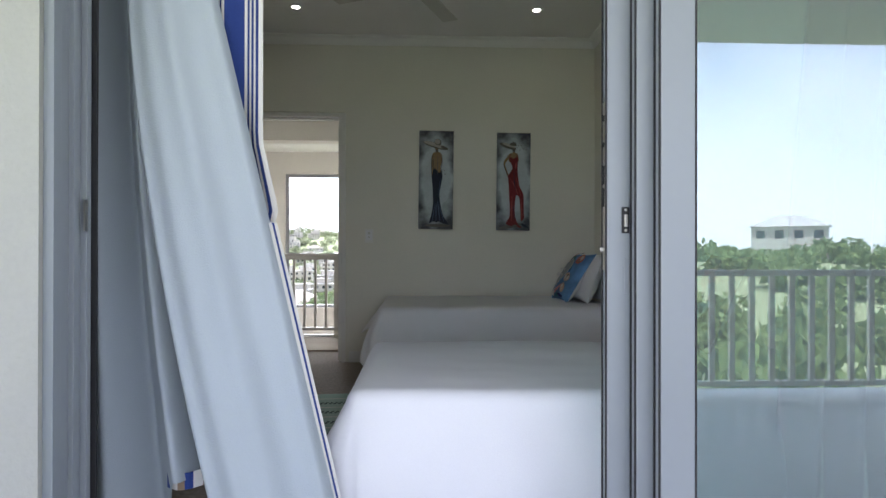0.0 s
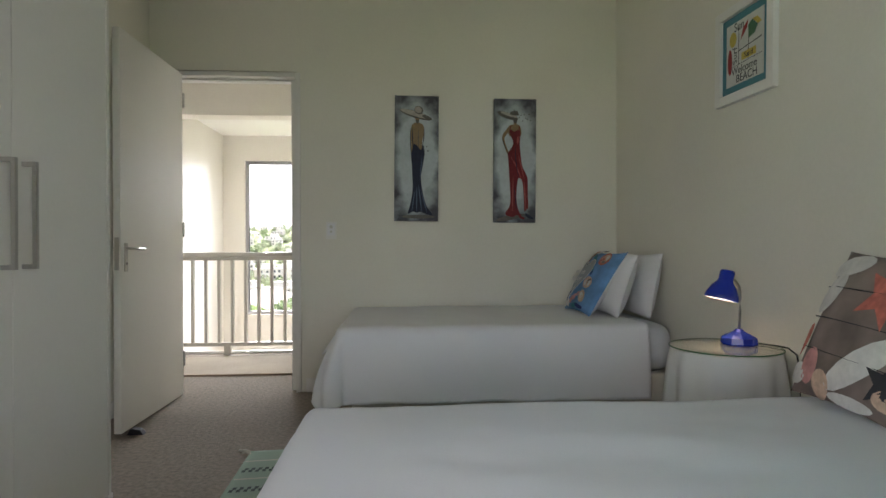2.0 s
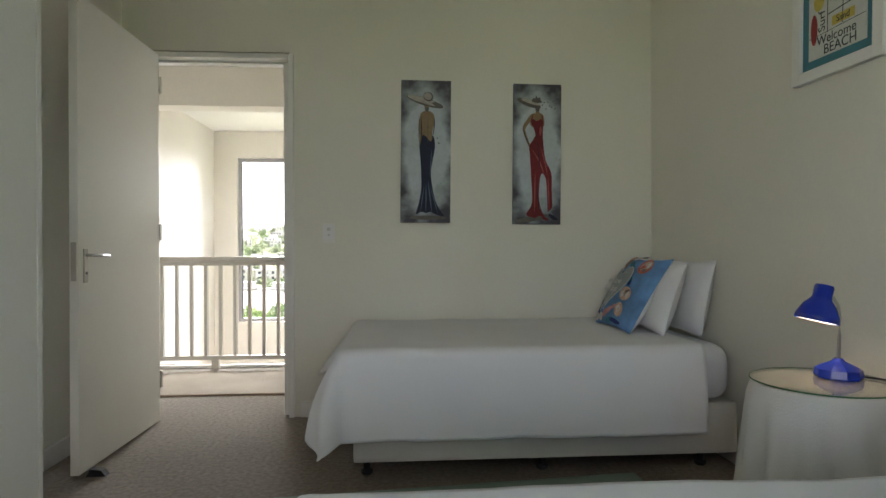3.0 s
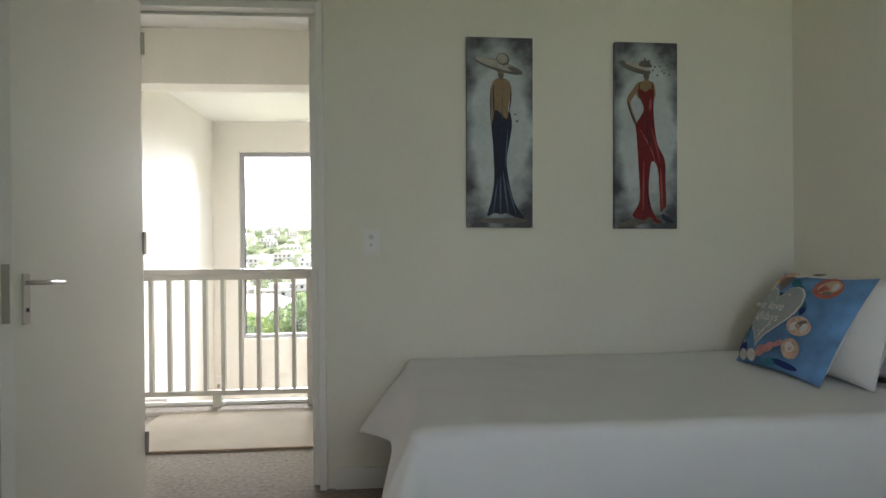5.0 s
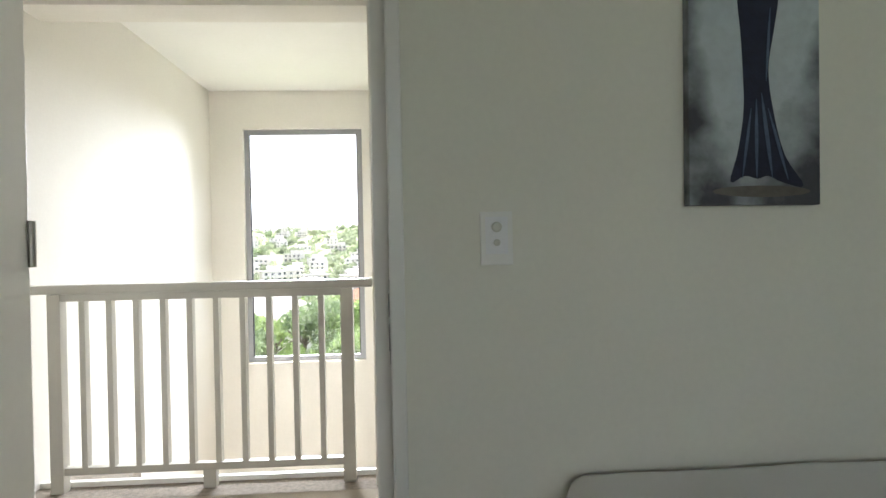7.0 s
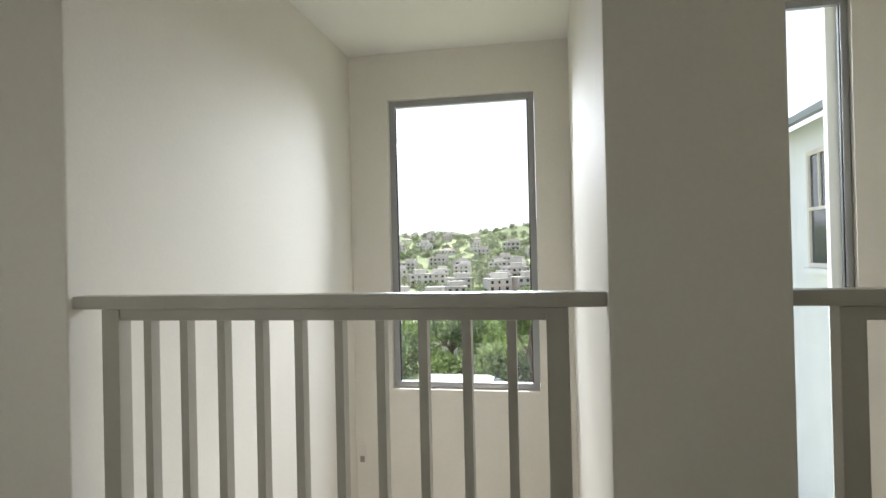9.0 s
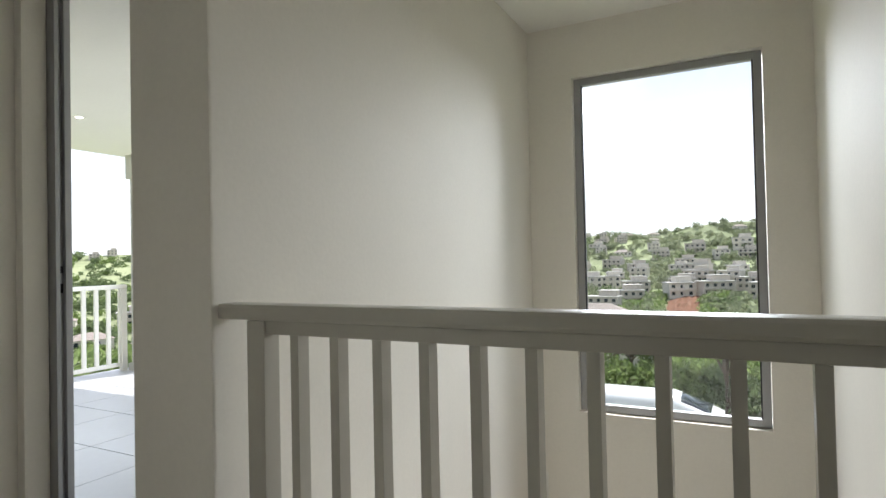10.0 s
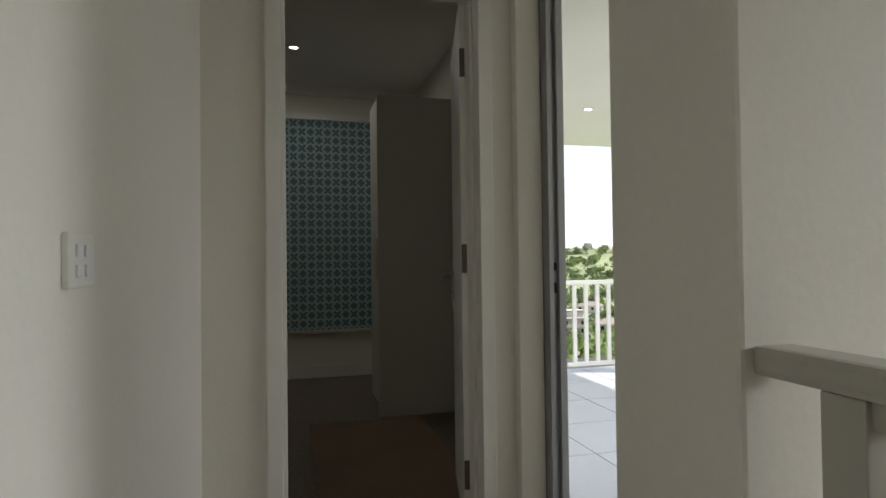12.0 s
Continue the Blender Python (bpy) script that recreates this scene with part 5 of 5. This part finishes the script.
part("mat_body", boxes((-6.05, -4.55, 6.2, 6.97, 0.0, 0.012), bevel=0.003), MAT_ORANGE, OM)


# ---- outside ----
def ground_height(x, y):
    r = math.hypot(x, y - 6)
    a = math.degrees(math.atan2(x, y - 6))
    n = noise.noise(Vector((x * 0.012, y * 0.012, 2.0))) * 1.8 + noise.noise(Vector((x * 0.04, y * 0.04, 7.0))) * 1.1
    if r < 28:
        return -4.2
    if abs(a) > 105:                     # rising ground behind the bedroom balcony
        k = min(1, (r - 28) / 50)
        return -4.2 + 4.8 * k * k * (3 - 2 * k) + n * k - max(0, r - 90) * 0.012
    k = min(1, (r - 28) / 60)
    valley = -4.2 - 14.9 * k * k * (3 - 2 * k)
    k2 = min(1, max(0, (r - 95) / 190))
    far = min(1, max(0, (a + 45) / 25))
    spur = min(1, max(0, (a + 9) / 9))
    ridge = 24.4 + 4.2 * far * far * (3 - 2 * far) + 4.6 * spur * spur * (3 - 2 * spur)
    return valley + ridge * k2 * (0.35 + 0.65 * k2) + n * k - max(0, r - 300) * 0.03


def land():
    bm = bmesh.new()
    radii = [0, 14, 28, 34, 42, 52, 62, 74, 86, 98, 112, 126, 140, 155, 170, 185, 200, 215, 232, 250, 268, 285, 310, 350, 420, 600, 1000, 2200]
    steps, rings = 240, []
    for q in radii[1:]:
        rings.append([bm.verts.new((q * math.sin(t), 6 + q * math.cos(t), ground_height(q * math.sin(t), 6 + q * math.cos(t)))) for t in (2 * math.pi * k / steps for k in range(steps))])
    c = bm.verts.new((0, 6, -4.2))
    for k in range(steps):
        bm.faces.new((c, rings[0][(k + 1) % steps], rings[0][k]))
        for lo, hi in zip(rings, rings[1:]):
            bm.faces.new((lo[k], lo[(k + 1) % steps], hi[(k + 1) % steps], hi[k]))
    bmesh.ops.recalc_face_normals(bm, faces=bm.faces)
    return bm


structure("ground", land(), GRASS, "green valley and hillside reaching the horizon", "ground")
structure("road", boxes((-30, 30, 18.5, 25.2, -4.22, -4.185)), ROAD, "grey parking road below the stair window", "road")


def leaf_clump(rad, n, seed, squash=0.75, size=0.16):
    """A crown of many small leaves scattered through an uneven cloud of lobes."""
    rng = random.Random(seed)
    verts, faces = [], []
    lobes = [(Vector((rng.uniform(-1, 1), rng.uniform(-1, 1), rng.uniform(-0.6, 0.8))) * rad * 0.62, rad * rng.uniform(0.34, 0.58)) for _ in range(9)]
    for k in range(n):
        c, lr = rng.choice(lobes)
        d = Vector((rng.gauss(0, 1), rng.gauss(0, 1), rng.gauss(0, 1))).normalized() * lr * rng.uniform(0.65, 1.05)
        p = c + d
        p.z *= squash
        s = size * rng.uniform(0.6, 1.4)
        q = Euler((rng.uniform(0, 6.3), rng.uniform(0, 6.3), rng.uniform(0, 6.3))).to_matrix()
        i = len(verts)
        for v in ((-0.5, 0, 0), (0, -0.28, 0.05), (0.6, 0, 0), (0, 0.28, 0.05)):
            verts.append(p + q @ (Vector(v) * s))
        faces.append((i, i + 1, i + 2, i + 3))
    data = bpy.data.meshes.new("crown")
    data.from_pydata(verts, [], faces)
    return data


def tree(name, label, at, height, rad, n, mat, seed, size=0.16, trunk=True):
    e = thing(name, label, "tree" if trunk else "bush", at)
    if trunk:
        part("trunk", tube([(0, 0, -0.3), (0.05, 0.02, height * 0.3), (-0.04, 0.06, height * 0.6), (0.05, 0, height * 0.9)], 0.07 + rad * 0.03, 8), BARK, e, smooth=True)
        for k in range(4):
            a = k * 1.7 + seed
            part("limb", tube([(0.0, 0.03, height * 0.5), (math.cos(a) * rad * 0.35, math.sin(a) * rad * 0.35, height * 0.75), (math.cos(a) * rad * 0.7, math.sin(a) * rad * 0.7, height * 0.95)], 0.04, 6), BARK, e)
    data = leaf_clump(rad, n, seed, size=size)
    data.materials.append(mat)
    ob = new("crown", data)
    ob.parent = e
    ob.location = (0, 0, height)
    return e


# greenery just beyond the road, seen low in the stair window
rows = [(-10.5 + 1.75 * k + 0.5 * math.sin(k * 5.1), 27.2 + 0.5 * math.sin(k * 2.3), 1.0 + 0.35 * math.sin(k * 3.7), 1.35, (LEAF, LEAF, LEAF_DARK)[k % 3]) for k in range(9)]
rows += [(-12 + 2.2 * k + 0.6 * math.sin(k * 4.1), 30.2 + 0.6 * math.sin(k * 1.3), 1.7 + 0.4 * math.sin(k * 2.7), 1.7, (LEAF_DARK, LEAF, LEAF)[k % 3]) for k in range(8)]
for k, (x, y, h, rad, mt) in enumerate(rows):
    tree("garden_shrub", "dense leafy green shrub beyond the parking road", (x, y, -4.2), h, rad, 2200, mt, k + 3, 0.2)
tree("garden_tree", "bright green young tree outside the stair window", (-2.0, 25.6, -4.2), 2.9, 1.0, 2200, LEAF, 31, 0.15)


def scatter(name, label, spots, mat, seed, rad=3.2, n=130, size=1.1):
    """Far trees too many to count, as one object."""
    rng = random.Random(seed)
    shapes = [leaf_clump(rad, n, seed + k, 0.8, size) for k in range(4)]
    bm = bmesh.new()
    for x, y in spots:
        tmp = bmesh.new()
        tmp.from_mesh(rng.choice(shapes))
        k = rng.uniform(0.5, 1.25)
        bmesh.ops.transform(tmp, matrix=Matrix.Translation((x, y, ground_height(x, y) + rad * 0.35 * k)) @ Matrix.Diagonal((k, k, k * rng.uniform(0.7, 1.1), 1)) @ Matrix.Rotation(rng.uniform(0, 6.3), 4, "Z"), verts=tmp.verts)
        data = bpy.data.meshes.new("tmp")
        tmp.to_mesh(data)
        tmp.free()
        bm.from_mesh(data)
        bpy.data.meshes.remove(data)
    for d in shapes:
        bpy.data.meshes.remove(d)
    ob = part(name, bm, mat)
    return tagged(ob, label, "trees", kind="stuff")


def spots(seed, n, a0, a1, r0, r1):
    rng = random.Random(seed)
    out = []
    for _ in range(n):
        a, q = radians(rng.uniform(a0, a1)), rng.uniform(r0, r1)
        x, y = q * math.sin(a), 6 + q * math.cos(a)
        if not (146 < y < 190 and -21 < x * 170 / y < -10.5):    # the building site stays bare
            out.append((x, y))
    return out


scatter("hillside_trees", "scattered dark green trees over the far hillside", spots(1, 190, -26, 14, 60, 285), LEAF_DARK, 50, 2.6, 130, 0.9)
scatter("hillside_bushes", "dense green scrub over the far hillside, paled for haze", spots(2, 1400, -24, 10, 100, 285), LEAF_HAZED, 60, 2.3, 90, 1.0)
scatter("hillside_scrub", "bright green scrub below the far houses", spots(6, 700, -13, -2, 118, 184), LEAF, 65, 1.9, 110, 0.8)
scatter("valley_trees", "dense green trees seen beyond the sunny balcony", spots(3, 700, -78, -42, 60, 285), LEAF_DARK, 70, 2.6, 130, 0.9)
scatter("valley_bushes", "bright low bushes beyond the sunny balcony", spots(4, 700, -78, -42, 34, 285), LEAF, 80, 2.0, 110, 0.8)
scatter("garden_hedge", "green trees and bushes behind the bedroom balcony", spots(5, 260, 112, 172, 24, 110), LEAF, 90, 2.0, 220, 0.7)


def cutting(u, v):
    """A ragged, gullied cut in the slope."""
    a, q = 2 * math.pi * u, v * (1 + 0.35 * noise.noise(Vector((math.cos(2 * math.pi * u) * 2, math.sin(2 * math.pi * u) * 2, 3))))
    x, y = -15.5 + 5.2 * q * math.cos(a), 176 + 13 * q * math.sin(a)
    return (x, y, ground_height(x, y) + 0.5 * (1 - v) + 0.7 * noise.noise(Vector((x * 0.9, y * 0.25, 1))) * (1 - v * v) + 0.15)


structure("bare_soil", grid(cutting, 60, 16), SOIL, "red bare soil of a building site on the slope", "soil")


def far_house(name, label, wall, roof, w, d, storeys, pitched):
    """A house seen far off: walls, storeys of windows, a slab or hipped roof, a balcony."""
    e = thing(name, label, "house")
    h = storeys * 2.9
    part("wall", boxes((-w / 2, w / 2, -d / 2, d / 2, -3, h)), wall, e)
    if pitched:
        bm = bmesh.new()
        o = 0.5
        b = [bm.verts.new(p) for p in ((-w / 2 - o, -d / 2 - o, h), (w / 2 + o, -d / 2 - o, h), (w / 2 + o, d / 2 + o, h), (-w / 2 - o, d / 2 + o, h))]
        t = [bm.verts.new((-w / 2 + d / 2, 0, h + d * 0.27)), bm.verts.new((w / 2 - d / 2, 0, h + d * 0.27))]
        for f in ((b[0], b[1], t[1], t[0]), (b[1], b[2], t[1]), (b[2], b[3], t[0], t[1]), (b[3], b[0], t[0]), (b[3], b[2], b[1], b[0])):
            bm.faces.new(f)
        part("roof", bm, roof, e)
    else:
        part("roof", boxes((-w / 2 - 0.6, w / 2 + 0.6, -d / 2 - 0.9, d / 2 + 0.3, h, h + 0.35)), roof, e)
        part("upper_storey", boxes((-w * 0.15, w / 2 - 0.8, -d / 2 + 2.2, d / 2, h + 0.35, h + 2.6)), wall, e)
        part("upper_roof", boxes((-w * 0.15 - 0.5, w / 2 - 0.3, -d / 2 + 1.6, d / 2 + 0.3, h + 2.6, h + 2.85)), roof, e)
    for k in range(storeys):
        n = int(w / 3)
        for i in range(n):
            x = -w / 2 + (i + 0.5) * w / n
            part("window", boxes((x - 0.7, x + 0.7, -d / 2 - 0.03, -d / 2 + 0.05, k * 2.9 + 0.75, k * 2.9 + 2.2)), DARK_GLASS, e)
        if k:
            part("balcony", boxes((-w / 2, w / 2, -d / 2 - 1.3, -d / 2 - 0.031, k * 2.9 - 0.15, k * 2.9 + 0.05), (-w / 2, w / 2, -d / 2 - 1.3, -d / 2 - 1.22, k * 2.9 + 0.05, k * 2.9 + 0.9)), wall, e)
            for x in (-w / 2 + 0.15, 0, w / 2 - 0.15):
                part("balcony_post", boxes((x - 0.15, x + 0.15, -d / 2 - 1.2, -d / 2 - 0.9, -2, h)), wall, e)
    return e


KINDS = [far_house("hill_house", "grey two-storey flat-roofed house on the far slope", HOUSE_GREY, ROOF, 13, 8, 2, False),
         far_house("hill_house", "white two-storey flat-roofed house on the far slope", HOUSE_WALL, ROOF, 11, 8, 2, False),
         far_house("hill_house", "brown-roofed single-storey house in the valley", HOUSE_WALL, ROOF_BROWN, 13, 8, 1, True)]
rng = random.Random(11)
sites = []
for q, lo, hi, step, kinds, size in ((166, -16, -11, 2.6, (0,), 0.6), (178, -10, 3, 3.4, (0, 1), 0.6), (191, -16, 3, 2.3, (0, 1, 0), 0.6), (206, -15, 4, 2.8, (1, 0), 0.54), (222, -17, 4, 2.6, (1, 0, 0), 0.5), (241, -7, 4, 3.2, (0, 1), 0.54),
                                      (250, -18, -7, 2.0, (2, 1), 0.42), (264, -18, -8, 1.9, (2, 0), 0.38), (277, -18, -6, 1.7, (2, 1), 0.34), (276, 0, 4, 3, (2,), 0.34),
                                      (112, -70, -48, 6.0, (2,), 0.56), (140, -72, -46, 4.2, (0, 1, 2), 0.56), (162, -72, -46, 5.0, (2, 0), 0.5), (279, -75, -44, 1.9, (2, 1), 0.32)):
    a = lo
    while a < hi:
        sites.append((q + rng.uniform(-6, 6), a + rng.uniform(-0.8, 0.8), rng.choice(kinds), size * rng.uniform(0.88, 1.12)))
        a += step * rng.uniform(0.9, 1.2)
used = set()


def copy_house(ob, m):
    c = copy_thing(ob, pose(0, 0, 0))
    c.matrix_world = m
    return c


for q, a, kind, size in sites:
    x, y = q * math.sin(radians(a)), 6 + q * math.cos(radians(a))
    m = pose(x, y, ground_height(x, y) + 0.3, rz=-a + rng.uniform(-25, 25)) @ Matrix.Scale(size, 4)
    if kind in used:
        tagged(copy_house(KINDS[kind], m), group="houses on the slopes")
    else:
        KINDS[kind].matrix_world = m
        tagged(KINDS[kind], group="houses on the slopes")
        used.add(kind)
tagged(copy_house(KINDS[2], pose(-9.2, 37.0, -4.25, rz=8) @ Matrix.Scale(0.55, 4)), "brown-roofed single-storey house behind the garden shrubs", group="houses on the slopes")
hx, hy = 42, -62
HH = far_house("hill_villa", "pale villa with a tiled roof above the trees", HOUSE_WALL, ROOF, 12, 8, 1, True)
HH.matrix_world = pose(hx, hy, 2.0, rz=215) @ Matrix.Scale(0.62, 4)

# neighbour's house beside the second stair window
NB = thing("neighbour_house", "pale blue-grey neighbouring house with a ribbed roof", "house")
part("wall", boxes((3.4, 9.5, 13.0, 22.0, -4.6, 3.3)), HOUSE_BLUE, NB)
bm = bmesh.new()
f = [bm.verts.new(p) for p in ((2.95, 12.6, 3.25), (2.95, 22.4, 3.25), (6.5, 22.4, 5.15), (6.5, 12.6, 5.15))]
bm.faces.new(f)
g = [bm.verts.new(p) for p in ((6.5, 12.6, 5.15), (6.5, 22.4, 5.15), (10, 22.4, 3.25), (10, 12.6, 3.25))]
bm.faces.new(g)
part("roof", thick(bm, 0.06), ROOF_GREY, NB, "ribbed grey sheet roof")
for k in range(32):
    y = 12.7 + k * 0.31
    part("roof_rib", tube([(2.95, y, 3.28), (6.5, y, 5.18)], 0.02, 5), ROOF_GREY, NB)
part("gutter", boxes((2.86, 2.97, 12.6, 22.4, 3.17, 3.29), bevel=0.01), ROOF_GREY, NB)
part("downpipe", tube([(3.3, 19.9, 3.17), (3.34, 19.9, -4.6)], 0.05, 8), HOUSE_BLUE, NB)
for y in (13.9, 16.12):
    w = part("window", boxes((3.37, 3.44, y - 0.4, y + 0.4, 0.76, 2.7)), DARK_GLASS, NB)
    part("frame", boxes((3.33, 3.4, y - 0.46, y - 0.38, 0.7, 2.76), (3.33, 3.4, y + 0.38, y + 0.46, 0.7, 2.76), (3.33, 3.4, y - 0.38, y + 0.38, 2.68, 2.76), (3.33, 3.4, y - 0.38, y + 0.38, 0.7, 0.78), (3.33, 3.4, y - 0.38, y + 0.38, 1.7, 1.76), (3.34, 3.4, y - 0.02, y + 0.02, 1.76, 2.68)), HOUSE_WALL, w)
    part("sill", boxes((3.25, 3.42, y - 0.54, y + 0.54, 0.58, 0.69), bevel=0.01), HOUSE_BLUE, w)

# parked car below the window
CA = thing("parked_car", "white hatchback parked on the road below", "car", (-3.6, 23.0, -4.185))


def car_body(u, v):
    x = -2.1 + 4.2 * u
    prof = 0.78 + 0.1 * math.sin(math.pi * u)
    a = math.pi * v
    return (x, -0.85 * math.cos(a) * (1 - 0.12 * abs(2 * u - 1) ** 3), 0.3 + (prof - 0.25) * math.sin(a) ** 0.45)


def car_cabin(u, v):
    k = u
    z_up = min(1, k / 0.12, (1 - k) / 0.33)
    a = math.pi * v
    return (-2.15 + 3.75 * k, -0.74 * math.cos(a) * (0.88 + 0.12 * (1 - z_up)), 0.84 + 0.62 * z_up ** 0.75 * math.sin(a) ** 0.4)


part("body", grid(car_body, 30, 16), CAR_WHITE, CA, "white painted body", True)
part("cabin", grid(car_cabin, 30, 16), CAR_WHITE, CA, "white roof and pillars", True)
part("windscreen", thick(grid(lambda u, v: tuple(Vector(car_cabin(0.72 + 0.2 * u, 0.2 + 0.6 * v)) + Vector((0.012, 0, 0.014))), 8, 8), 0.008), DARK_GLASS, CA, "dark windscreen", True)
for sd in (-1, 1):
    part("side_window", thick(grid(lambda u, v: tuple(Vector(car_cabin(0.16 + 0.46 * u, 0.5 - sd * (0.46 - 0.09 * v))) + Vector((0, sd * 0.014, 0.006))), 8, 4), 0.008), DARK_GLASS, CA, "dark side window", True)
    for x in (-1.3, 1.3):
        wh = part("wheel", lathe([(0.0, -0.1), (0.2, -0.1), (0.31, -0.09), (0.32, 0), (0.31, 0.09), (0.2, 0.1), (0, 0.1)], 24, (x, sd * 0.74, 0.32), Matrix.Rotation(radians(90), 4, "X")), DARK, CA, "black tyre", True)
        part("rim", lathe([(0.0, 0.103), (0.19, 0.102), (0.2, 0.1)], 16, (x, sd * 0.745, 0.32), Matrix.Rotation(radians(90 * sd), 4, "X")), STEEL, wh)

# tiles of the sunny balcony, each with its own edges
TILE_MESH = bpy.data.meshes.new("tile")
bm = box(bmesh.new(), -0.296, 0.296, -0.296, 0.296, -0.012, 0.0, 0.002)
bm.to_mesh(TILE_MESH)
bm.free()
TILE_MESH.materials.append(TILE)
for i in range(7):
    for j in range(4):
        t = new("tile", TILE_MESH)
        t.parent = B2_FLOOR
        t.location = (-7.2 + 0.6 * i, 7.52 + 0.6 * j, -0.038)
